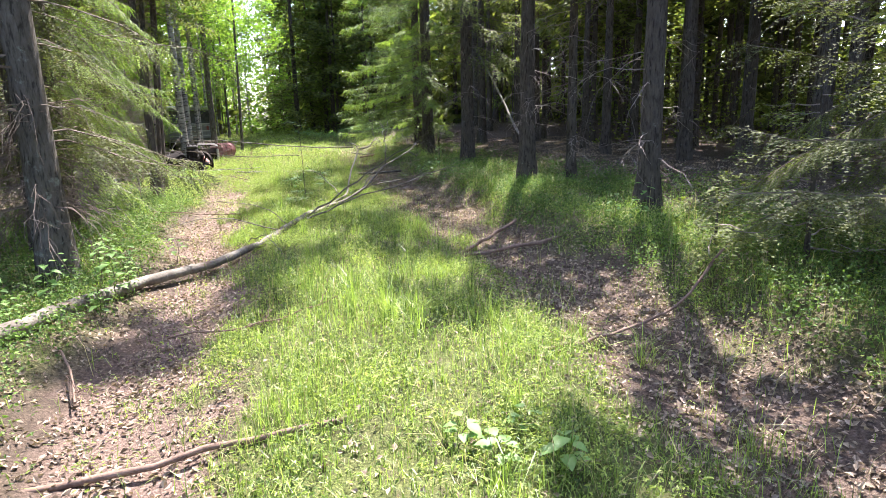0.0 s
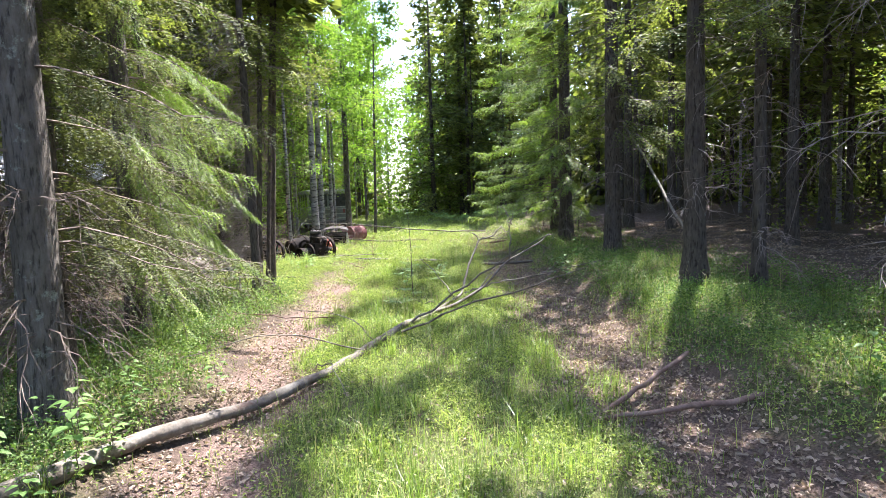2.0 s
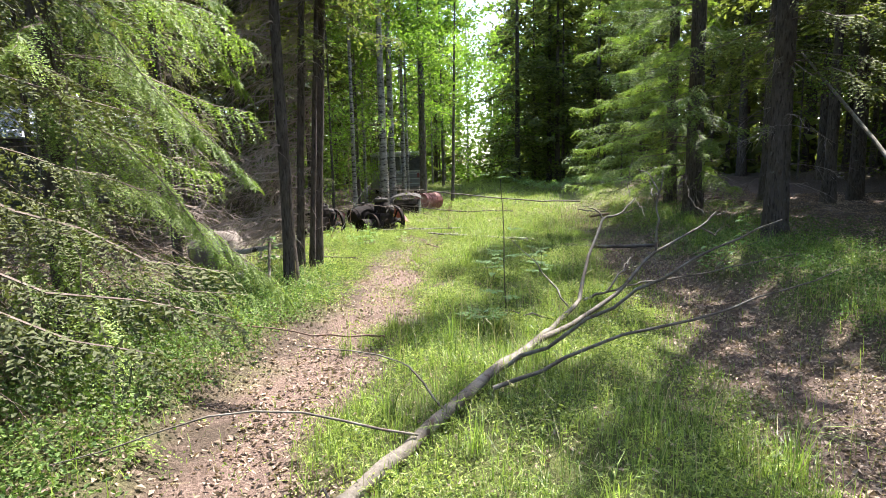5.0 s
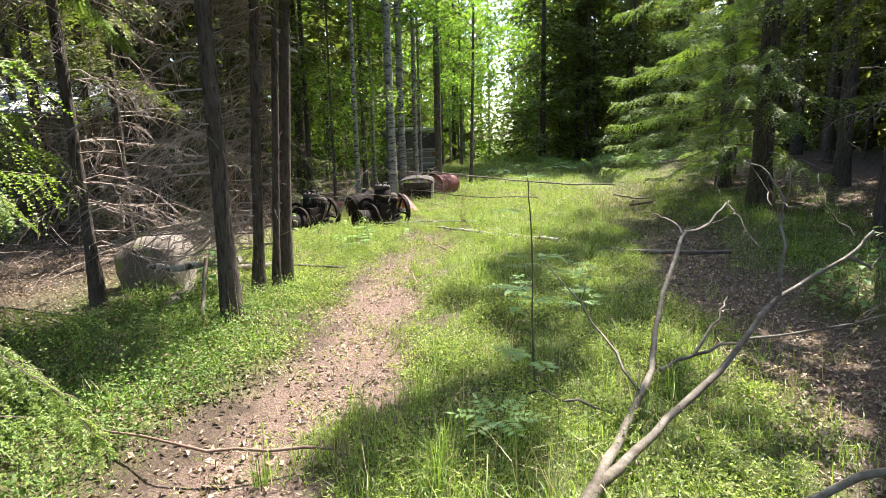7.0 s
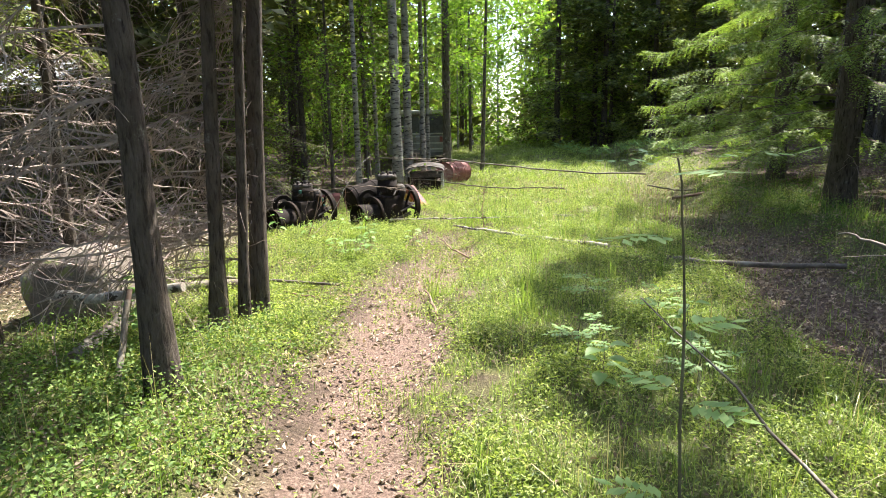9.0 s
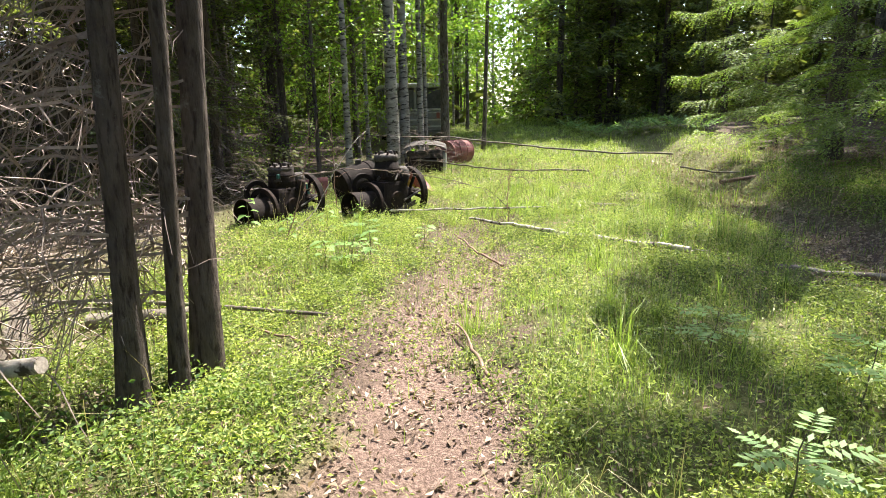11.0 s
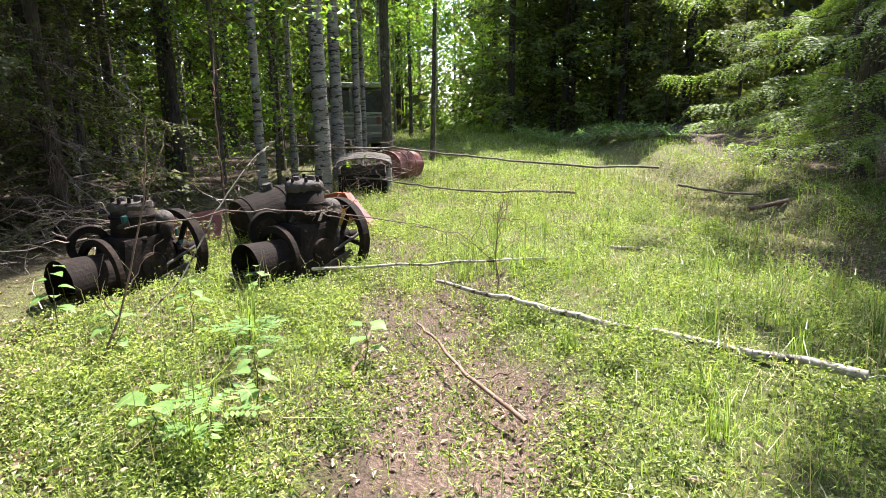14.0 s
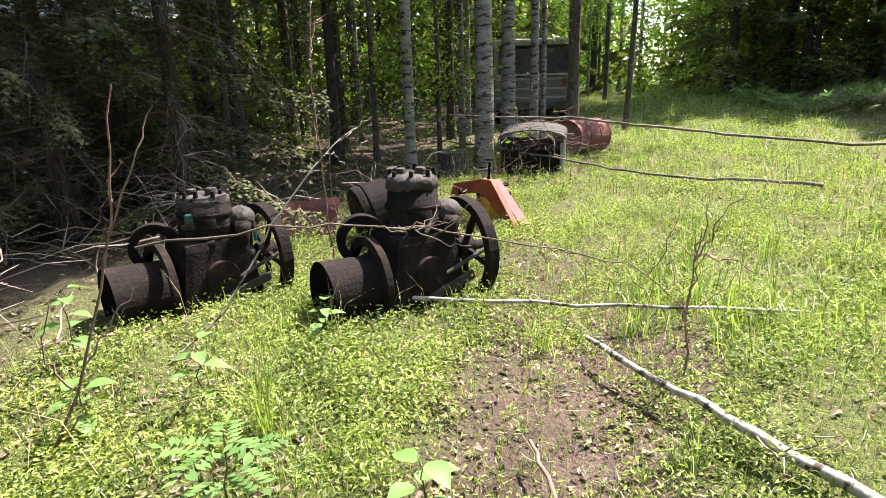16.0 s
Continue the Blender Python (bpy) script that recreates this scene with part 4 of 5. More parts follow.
def fallen_tree():
    r = np.random.default_rng(3)
    root = thing("fallen_tree", Matrix.Identity(4), "fallen grey barked young tree lying across the track", "log")
    wood_part("trunk", r, [(-3.02, 2.4, 0.25), (-2.92, 3.2, 0.22), (-2.84, 3.9, 0.19), (-2.79, 4.6, 0.14), (-2.76, 5.3, 0.08), (-2.54, 5.8, 0.05), (-2.4, 6.3, 0.03), (-2.22, 6.8, 0.05), (-2.14, 7.4, 0.07), (-2.0, 8.4, 0.14), (-1.86, 9.3, 0.13)], 0.062, 0.034, M_LOG, root, sides=12)
    wood_part("left_bough", r, [(-1.86, 9.3, 0.13), (-1.82, 9.8, 0.13), (-1.74, 10.67, 0.14), (-1.74, 11.02, 0.41), (-1.62, 11.52, 0.9), (-1.45, 11.82, 0.92), (-1.32, 12.02, 1.08)], 0.027, 0.008, M_LOG, root)
    wood_part("right_bough", r, [(-1.86, 9.3, 0.13), (-1.61, 10.02, 0.15), (-1.37, 10.42, 0.29), (-1.04, 10.9, 0.64), (-0.65, 11.24, 0.84), (-0.49, 11.41, 0.98)], 0.025, 0.008, M_LOG, root)
    for pts, a, b in [([(-1.62, 11.52, 0.9), (-1.73, 11.62, 1.01), (-1.85, 11.71, 1.01)], 0.012, 0.004),
                      ([(-1.04, 10.9, 0.64), (-1.04, 11.0, 1.05), (-1.0, 11.19, 1.41)], 0.014, 0.004),
                      ([(-1.02, 11.05, 1.15), (-1.1, 11.2, 1.35), (-1.25, 11.3, 1.42)], 0.008, 0.003),
                      ([(-0.65, 11.24, 0.84), (-0.5, 11.3, 0.75), (-0.42, 11.4, 0.85)], 0.012, 0.004),
                      ([(-1.69, 10.67, 0.17), (-1.49, 10.92, 0.21), (-1.19, 11.11, 0.28), (-0.33, 11.58, 0.39), (0.3, 11.9, 0.5)], 0.014, 0.005),
                      ([(-1.5, 10.9, 0.21), (-1.35, 11.1, 0.42), (-1.3, 11.35, 0.5)], 0.012, 0.004),
                      ([(-1.78, 10.31, 0.17), (-2.13, 10.88, 0.39), (-2.71, 11.78, 0.6)], 0.01, 0.004),
                      ([(-1.88, 10.1, 0.1), (-2.32, 10.23, 0.12), (-2.68, 10.22, 0.06), (-3.08, 10.16, 0.02)], 0.01, 0.004),
                      ([(-1.9, 8.2, 0.14), (-1.39, 8.63, 0.32), (-0.52, 9.16, 0.5), (0.21, 9.58, 0.75)], 0.016, 0.004),
                      ([(-1.93, 8.6, 0.14), (-1.4, 8.62, 0.47), (-0.77, 8.66, 0.92), (-0.3, 8.75, 1.15)], 0.016, 0.005),
                      ([(-2.05, 7.8, 0.12), (-2.4, 8.0, 0.35), (-2.9, 7.6, 0.5)], 0.008, 0.003),
                      ([(-2.1, 7.5, 0.12), (-2.7, 7.0, 0.42), (-3.3, 6.4, 0.3)], 0.008, 0.003),
                      ([(-2.3, 6.9, 0.1), (-2.0, 6.6, 0.25), (-1.7, 6.2, 0.1)], 0.007, 0.003)]:
        wood_part("branch", r, pts, a, b, M_LOG, root, sides=5, amount=0.012)
    for i in range(16):
        p = np.array([(-1.32, 12.0, 1.05), (-0.5, 11.4, 0.95), (-1.0, 11.1, 1.2), (-0.5, 11.5, 0.4), (-1.3, 11.3, 0.45)][i % 5]) + r.normal(0, 0.05, 3)
        d = unit(r.normal(0, 1, 3) + np.array((0.3, 0.8, 0.1)))
        wood_part("twig", r, [p, p + d * 0.25, p + d * 0.5 + r.normal(0, 0.08, 3)], 0.005, 0.002, M_LOG, root, sides=4, amount=0.012)


fallen_tree()


def stick(name, pts, r0, r1, material, label, seed, twigs=0, group=""):
    r = np.random.default_rng(seed)
    ob = wood_part(name, r, pts, r0, r1, material, None, label, 8, 0.008)
    tagged(ob, label, "branch", group)
    p = np.asarray(pts, float)
    for _ in range(twigs):
        i = r.integers(0, len(p) - 1)
        a = p[i] + (p[i + 1] - p[i]) * r.uniform(0, 1)
        d = unit(r.normal(0, 1, 3) * np.array((1, 1, 0.6)) + unit(p[-1] - p[0]) + np.array((0, 0, 0.25)))
        ln = r.uniform(0.12, 0.4)
        wood_part("twig", r, [a, a + d * ln * 0.5, a + d * ln + r.normal(0, 0.04, 3)], 0.0045, 0.0015, material, ob, "", 4, 0.01)
    return ob


stick("birch_pole", [(-5.92, 16.84, 0.05), (-5.4, 16.48, 0.08), (-4.93, 16.2, 0.1), (-4.3, 15.9, 0.11), (-3.4, 15.52, 0.13)], 0.014, 0.028, M_PALE_POLE, "pale birch pole with dark bark scars lying across the track", 61, 4, "poles across the track")
stick("birch_pole", [(-9.6, 21.0, 0.86), (-8.81, 21.6, 0.8), (-8.08, 22.2, 0.74), (-7.38, 22.8, 0.6), (-6.53, 23.5, 0.47), (-5.41, 24.2, 0.31), (-3.81, 25.0, 0.23)], 0.013, 0.022, M_LOG, "thin grey pole leaning on the scrap and reaching over the grass", 62, 9, "poles across the track")
stick("birch_pole", [(-10.0, 21.6, 0.42), (-9.18, 21.5, 0.37), (-7.98, 21.4, 0.27), (-7.22, 21.3, 0.2), (-6.61, 21.25, 0.17), (-5.87, 21.2, 0.2), (-5.14, 21.19, 0.2)], 0.011, 0.018, M_LOG, "thin grey pole with stubs lying on the grass", 63, 7, "poles across the track")
stick("thin_pole", [(-7.52, 16.4, 0.12), (-6.72, 16.78, 0.13), (-5.86, 17.18, 0.12), (-4.98, 17.66, 0.1)], 0.014, 0.009, M_PALE_POLE, "thin pale pole lying in front of the old engine", 64, 1)
stick("arching_branch", [(-7.5, 15.4, 0.68), (-7.04, 15.79, 0.74), (-6.86, 16.1, 0.71), (-6.52, 16.45, 0.63), (-6.1, 16.85, 0.51), (-5.74, 17.28, 0.3), (-5.55, 17.45, 0.03)], 0.0055, 0.003, M_DARKTWIG, "thin bent branch arching over the old engine", 65, 12)
stick("leaning_sapling", [(-7.58, 15.41, 0.0), (-7.43, 15.77, 0.26), (-7.32, 16.01, 0.67), (-7.23, 16.27, 0.96), (-7.15, 16.5, 1.12)], 0.007, 0.003, M_PALE_POLE, "bare dead sapling leaning over the herbs", 66, 3)
slim = stick("bare_sapling", [(-7.18, 14.75, -0.02), (-7.12, 14.96, 0.41), (-7.05, 15.11, 0.94), (-7.02, 15.18, 1.39)], 0.007, 0.003, M_STICK, "thin bare upright sapling among green herbs", 67, 5)
wood_part("fork", np.random.default_rng(85), [(-7.06, 15.09, 0.85), (-7.0, 15.22, 1.17), (-7.01, 15.31, 1.31)], 0.004, 0.002, M_STICK, slim, sides=5)
stick("bare_sapling", [(-5.42, 16.79, 0.0), (-5.45, 16.83, 0.39), (-5.42, 16.89, 0.67)], 0.006, 0.003, M_STICK, "thin bare upright sapling beside the birch pole", 68, 7)
stick("bare_sapling", [(-8.0, 17.1, 0.0), (-7.95, 17.0, 0.7), (-7.89, 16.9, 1.35), (-7.92, 17.0, 1.9)], 0.008, 0.003, M_STICK, "thin bare upright sapling behind the old engine", 69, 8)
stick("dead_branch", [(-2.75, 15.4, 0.06), (-2.0, 15.3, 0.05), (-1.1, 15.25, 0.12)], 0.03, 0.028, M_LOG, "barkless pale log in the dead leaves", 70)
stick("dead_branch", [(-2.95, 20.8, 0.1), (-1.5, 22.0, 0.25), (0.3, 23.8, 0.42)], 0.03, 0.045, M_STICK, "dark dead log lying under the spruces", 71, 3)
stick("dead_branch", [(-3.6, 23.1, 0.12), (-3.0, 22.4, 0.1), (-2.4, 21.6, 0.18)], 0.02, 0.015, M_LOG, "dead branch at the edge of the grass", 72, 3)
stick("dead_branch", [(-2.1, 2.15, -0.02), (-1.3, 2.45, 0.0), (-0.45, 2.7, 0.06)], 0.02, 0.014, M_STICK, "reddish brown stick lying over the leafy rut", 73)
stick("dead_branch", [(0.2, 6.3, 0.0), (0.8, 6.5, 0.04), (1.4, 6.65, 0.12)], 0.018, 0.024, M_STICK, "dark dead stick lying on brown leaves", 74)
stick("dead_branch", [(0.2, 6.4, 0.0), (0.55, 7.0, 0.05), (0.95, 7.6, 0.15)], 0.016, 0.022, M_STICK, "dark dead stick lying on brown leaves", 75)
stick("dead_branch", [(0.7, 3.55, 0.05), (1.16, 3.82, 0.02), (1.75, 4.2, 0.08), (2.2, 4.5, 0.45)], 0.012, 0.009, M_STICK, "thin curved dead branch beside the bank", 76, 2)
stick("dead_branch", [(-1.9, 3.9, 0.05), (-1.3, 4.1, 0.06), (-0.8, 4.45, 0.16)], 0.008, 0.004, M_STICK, "thin forked twig lying across the rut", 77, 5)
stick("dead_branch", [(-2.75, 3.9, 0.1), (-2.35, 3.5, 0.06), (-2.0, 3.0, 0.03)], 0.008, 0.006, M_STICK, "thin dark twig lying on the leafy rut", 78, 4)
stick("dead_branch", [(-5.75, 15.85, 0.06), (-5.63, 15.73, 0.05), (-5.28, 15.26, 0.03), (-4.91, 14.86, 0.03)], 0.007, 0.012, M_STICK, "thin twig lying on the bare rut", 79, 2)
stick("dead_branch", [(-5.83, 15.02, 0.02), (-5.88, 15.26, 0.06), (-5.92, 15.5, 0.12)], 0.011, 0.009, M_STICK, "short twig standing out of the herbs", 80)
stick("dead_branch", [(-4.36, 12.75, 0.02), (-4.55, 13.05, 0.02), (-4.78, 13.38, 0.03)], 0.012, 0.008, M_STICK, "thin twig lying on the bare rut", 86, 1)
stick("dead_branch", [(-6.05, 12.9, 0.03), (-5.5, 12.75, 0.05), (-5.05, 12.6, 0.04)], 0.008, 0.005, M_STICK, "thin twig lying among the herbs", 87, 4)
stick("leaning_dead_trunk", [(0.85, 15.4, 3.05), (1.2, 14.4, 2.2), (1.55, 12.9, 1.2), (1.75, 11.2, 0.42)], 0.016, 0.03, M_LOG, "pale dead trunk leaning between the spruces", 81, 4)
stick("dead_branch", [(-3.2, 9.3, 0.05), (-3.7, 8.95, 0.12), (-4.4, 8.8, 0.22)], 0.01, 0.006, M_STICK, "thin dead stick on the edge of the rut", 82, 3)
stick("dead_branch", [(-8.2, 12.4, 0.12), (-6.9, 12.9, 0.1), (-5.6, 13.2, 0.06)], 0.02, 0.014, M_LOG, "pale stick lying by the boulder", 83, 2)
stick("dead_branch", [(-3.0, 17.9, 0.06), (-4.0, 18.4, 0.04), (-5.0, 18.6, 0.03)], 0.016, 0.02, M_PALE_POLE, "pale stick lying in the grass", 84, 1)


def brushwood():
    """Dead twigs heaped under the trees on the left."""
    r = np.random.default_rng(21)
    for cx, cy, n, s in [(-9.4, 14.2, 170, 1.3), (-10.0, 17.2, 150, 1.3), (-8.5, 12.6, 110, 1.0), (-8.8, 21.3, 120, 0.8), (-8.6, 22.4, 45, 0.6), (-8.3, 18.3, 60, 0.7), (-9.7, 10.2, 120, 1.4)]:
        g = Geo()
        for _ in range(n):
            p = np.array((cx, cy, 0)) + r.normal(0, 0.55, 3) * np.array((s, s, 0))
            p[2] = float(ground_z(p[0], p[1])) + abs(r.normal(0.15, 0.22)) + (r.uniform(0, 0.55) if cy > 21 else 0)
            d = unit(r.normal(0, 1, 3) * np.array((1, 1, 0.35)))
            ln = r.uniform(0.25, 0.9)
            q = p + d * (ln * np.linspace(0, 1, 4))[:, None] + r.normal(0, 0.03, (4, 3))
            q[:, 2] = np.maximum(q[:, 2], ground_z(q[:, 0], q[:, 1]) + 0.01)
            q[1:-1, 2] += 0.06 * ln
            g.tube(q, np.array((0.007, 0.006, 0.004, 0.002)) * (0.6 if cy > 18 else 0.85), 3, False)
        tagged(geo_part("brushwood", g, M_DARKTWIG if cy > 18 else M_TWIG), "tangled heap of dead grey twigs on the forest floor", "brushwood", "brushwood heaps", "stuff")


brushwood()


# ---- saplings ----
def compound_leaf(g, r, p, d, length, pairs=6, size=0.055):
    """A feathered leaf: a stalk with pairs of leaflets."""
    d = unit(np.asarray(d, float))
    side = unit(np.cross(d, (0, 0, 1)))
    for i in range(pairs + 1):
        t = 0.3 + 0.7 * i / pairs
        c = np.asarray(p) + d * length * t + np.array((0, 0, -0.25 * length * t * t))
        for s in ((-1, 1) if i < pairs else (0,)):
            w = unit(side * s + d * (0.45 if s else 1) + np.array((0, 0, -0.2)) + r.normal(0, 0.08, 3))
            b = unit(np.cross(w, (0, 0, 1))) * size * 0.19
            m = c + w * size * 0.5
            g.add([c, m + b, c + w * size, m - b], [(0, 1, 2, 3)])


def rowan(x, y, pts, r0, leaves, size, seed, label):
    r = np.random.default_rng(seed)
    root = thing("rowan_sapling", Matrix.Identity(4), label, "sapling", "rowan saplings")
    wood_part("stem", r, pts, r0, r0 * 0.5, M_GREENTWIG, root, sides=6)
    g = Geo()
    for z, a, ln in leaves:
        p = at_height(np.asarray(pts, float), z)
        compound_leaf(g, r, p, (math.cos(a), math.sin(a), 0.35), ln, 6, size)
    geo_part("leaves", g, M_BROAD, root)


rowan(0, 0, [(-2.43, 10.47, -0.02), (-2.46, 10.52, 0.51), (-2.48, 10.56, 1.06), (-2.52, 10.57, 1.42)], 0.007,
      [(1.4, 0.1, 0.34), (1.4, 2.0, 0.3), (1.38, 3.6, 0.36), (1.36, 5.2, 0.32), (1.15, 3.9, 0.28), (0.85, 0.6, 0.18), (0.62, 2.6, 0.2), (0.6, 5.8, 0.2), (0.25, 4.2, 0.24), (0.22, 3.0, 0.24), (0.2, 5.4, 0.22)], 0.085, 91, "slender rowan sapling with feathered leaves in the grass")
rowan(0, 0, [(-2.35, 9.55, 0.0), (-2.4, 9.6, 0.25)], 0.004, [(0.22, a, 0.22) for a in (0.2, 1.3, 2.4, 3.4, 4.5, 5.5)], 0.065, 92, "small rowan seedling with pale green feathered leaves")
for i, (x, y) in enumerate([(-3.1, 12.0), (-2.7, 12.9), (-3.3, 13.3), (-2.4, 11.9), (-6.1, 14.3), (-6.4, 15.0)]):
    z = float(ground_z(x, y))
    rowan(x, y, [(x, y, z), (x + 0.03, y, z + 0.28)], 0.004, [(z + 0.12 + 0.022 * j, j * 1.25 + i, 0.2) for j in range(7)], 0.06, 93 + i, "small rowan seedling with feathered leaves")


def fern(x, y, size, seed):
    r = np.random.default_rng(seed)
    root = thing("fern", stand(x, y), "pale green fern at the edge of the dark spruces", "fern", "ferns")
    for i in range(9):
        g = Geo()
        a = i * 0.7 + r.uniform(-0.2, 0.2)
        compound_leaf(g, r, (0, 0, 0.05), (math.cos(a), math.sin(a), r.uniform(0.7, 1.1)), size * r.uniform(0.8, 1.15), 12, size * 0.22)
        geo_part("frond", g, M_BROAD, root)


for i, (x, y) in enumerate([(-6.7, 31.0), (-6.1, 30.5), (-5.4, 30.7), (-4.8, 30.1), (-4.2, 29.7), (-3.7, 30.2), (-7.4, 31.8), (-3.2, 29.2)]):
    fern(x, y, 0.7 + 0.06 * (i % 3), 500 + i)


def broad_sapling(x, y, h, n, size, seed, label="young broadleaf seedling with large pale green leaves"):
    r = np.random.default_rng(seed)
    z = float(ground_z(x, y))
    root = thing("broadleaf_seedling", Matrix.Translation((x, y, z)), label, "sapling", "broadleaf seedlings")
    stem = [(0, 0, -0.02), (0.02, 0.01, h * 0.5), (0.03, -0.02, h)]
    wood_part("stem", r, stem, 0.004, 0.002, M_GREENTWIG, root, sides=5)
    for i in range(n):
        g = Geo()
        a, t = i * 2.4 + r.uniform(-0.4, 0.4), 0.35 + 0.65 * i / max(1, n - 1)
        p = np.array((0.03 * t, 0, h * t))
        d = np.array((math.cos(a), math.sin(a), r.uniform(-0.1, 0.3)))
        s = np.array((-math.sin(a), math.cos(a), 0))
        L = size * r.uniform(0.75, 1.2)
        k = np.linspace(0, 1, 6)
        wd = L * 0.36 * np.sin(np.pi * (0.06 + 0.92 * k ** 0.8))
        mid = p + d * (0.03 + L * k)[:, None] + np.array((0, 0, -0.3)) * (L * k ** 2)[:, None]
        lift = np.array((0, 0, 0.25))
        v = np.vstack([mid, mid + s * wd[:, None] + lift * wd[:, None], mid - s * wd[:, None] + lift * wd[:, None]])
        q = [(j, j + 1, j + 7, j + 6) for j in range(5)] + [(j, j + 12, j + 13, j + 1) for j in range(5)]
        g.add(v, q)
        geo_part("leaf", g, M_BROAD, root, smooth=True)


for x, y, h, n, s, sd in [(0.25, 2.3, 0.14, 8, 0.08, 1), (0.52, 2.25, 0.16, 8, 0.085, 2), (0.4, 2.6, 0.12, 7, 0.07, 3), (0.1, 2.45, 0.14, 7, 0.07, 4), (-2.7, 4.7, 0.5, 13, 0.09, 5), (-2.95, 4.95, 0.45, 12, 0.08, 6),
                          (-3.15, 4.55, 0.4, 12, 0.08, 7), (-2.85, 6.2, 0.35, 9, 0.08, 8), (-7.0, 15.3, 0.32, 7, 0.1, 9), (-7.25, 14.95, 0.3, 7, 0.1, 10), (-6.1, 14.6, 0.3, 8, 0.1, 11), (-6.35, 14.25, 0.26, 8, 0.1, 12),
                          (-5.9, 15.35, 0.25, 6, 0.1, 13), (-2.5, 12.4, 0.35, 9, 0.09, 14), (-2.9, 11.6, 0.3, 9, 0.1, 15), (-5.75, 11.1, 0.6, 14, 0.1, 16), (-6.0, 11.3, 0.5, 14, 0.1, 17), (2.1, 6.2, 0.45, 10, 0.08, 18),
                          (1.9, 6.5, 0.4, 9, 0.08, 19), (-0.3, 12.6, 0.5, 16, 0.09, 20), (-0.1, 12.9, 0.55, 16, 0.09, 21), (-0.5, 12.9, 0.45, 14, 0.09, 22), (-7.05, 16.05, 0.25, 7, 0.08, 23), (-8.0, 15.25, 0.4, 7, 0.11, 24), (-3.25, 5.0, 0.35, 14, 0.06, 25), (-3.0, 5.5, 0.3, 14, 0.06, 26), (-3.3, 4.2, 0.35, 14, 0.06, 27), (-2.75, 5.0, 0.3, 12, 0.06, 28), (-3.4, 5.9, 0.3, 14, 0.06, 29), (-2.6, 4.3, 0.25, 10, 0.06, 30), (-3.0, 3.9, 0.25, 12, 0.06, 31)]:
    broad_sapling(x, y, h, n, s, sd)


# small spruce boughs that stand low over the bank on the right
def low_spruce(x, y, h, reach, seed):
    r = np.random.default_rng(seed)
    root = thing("young_spruce", stand(x, y), "young spruce with soft spreading green boughs on the bank", "tree", "young spruces")
    g, pts, _ = trunk_geo(r, h, 0.02 + 0.008 * h, sides=7, flare=1.2)
    geo_part("trunk", g, M_BARK, root, smooth=True)
    n, w = spruce_crown(r, pts, 0.12, h * 0.95, reach, 11, 0.03, 0.027, 0.06, 0.35, h)
    tagged(geo_part("crown", n, M_SPRUCE, root), kind="stuff")
    tagged(geo_part("bough_wood", w, M_TWIG, root), kind="stuff")


for x, y, h, q, sd in [(2.9, 4.6, 1.1, 1.3, 1), (3.5, 5.6, 1.5, 1.4, 2), (2.45, 5.2, 0.6, 0.8, 3), (3.9, 4.2, 1.6, 1.4, 4), (-0.2, 21.5, 1.6, 1.2, 5), (-1.6, 25.8, 1.2, 1.0, 6), (-0.6, 26.5, 1.8, 1.2, 7)]:
    low_spruce(x, y, h, q, 300 + sd)


# ---- boulder and cut logs ----
def boulder():
    r = np.random.default_rng(8)
    bm = bmesh.new()
    bmesh.ops.create_icosphere(bm, subdivisions=4, radius=1.0)
    for v in bm.verts:
        c = v.co.copy()
        v.co = Vector((math.copysign(abs(c.x) ** 0.55, c.x) * 0.37, math.copysign(abs(c.y) ** 0.6, c.y) * 0.38, math.copysign(abs(c.z) ** 0.6, c.z) * 0.42))
        v.co *= 1 + 0.1 * noise.noise(c * 1.4) + 0.03 * noise.noise(c * 5)
    ob = part("boulder", bm, M_STONE, smooth=True)
    ob.matrix_basis = pose(-7.15, 11.75, 0.2, 4, -5, 28)
    tagged(ob, "large squarish granite boulder with mossy top", "boulder")


boulder()
stick("cut_log", [(-6.08, 10.85, 0.09), (-6.5, 11.55, 0.12)], 0.075, 0.075, M_LOG, "short mossy cut log lying by the boulder", 101)
stick("cut_log", [(-6.6, 11.15, 0.42), (-6.1, 11.05, 0.47), (-5.5, 11.25, 0.55)], 0.03, 0.035, M_PALE_POLE, "pale broken stick propped on the log pile", 102)
stick("cut_log", [(-5.42, 10.62, 0.05), (-5.62, 10.95, 0.6)], 0.022, 0.018, M_LOG, "pale birch stick leaning on a spruce trunk", 103)
stick("cut_log", [(-7.0, 12.5, 0.08), (-6.4, 12.9, 0.08)], 0.06, 0.06, M_LOG, "short mossy cut log lying by the boulder", 104)


# ---- old machines ----
def ring(bm_r, tube_r, wide, m, segments=40):
    """A flat-faced rim: a rectangular section swept round."""
    bm = bmesh.new()
    loops = []
    for i in range(segments):
        a = 2 * math.pi * i / segments
        c, s = math.cos(a), math.sin(a)
        loops.append([bm.verts.new(m @ Vector((x, q * c, q * s))) for x, q in ((-wide, bm_r - tube_r), (-wide, bm_r), (wide, bm_r), (wide, bm_r - tube_r))])
    for i in range(segments):
        a, b = loops[i], loops[(i + 1) % segments]
        for j in range(4):
            bm.faces.new((a[j], b[j], b[(j + 1) % 4], a[(j + 1) % 4]))
    bmesh.ops.recalc_face_normals(bm, faces=bm.faces)
    return bm


ACROSS = Matrix.Rotation(radians(90), 4, "Y")


def T(x, y, z):
    return Matrix.Translation((x, y, z))


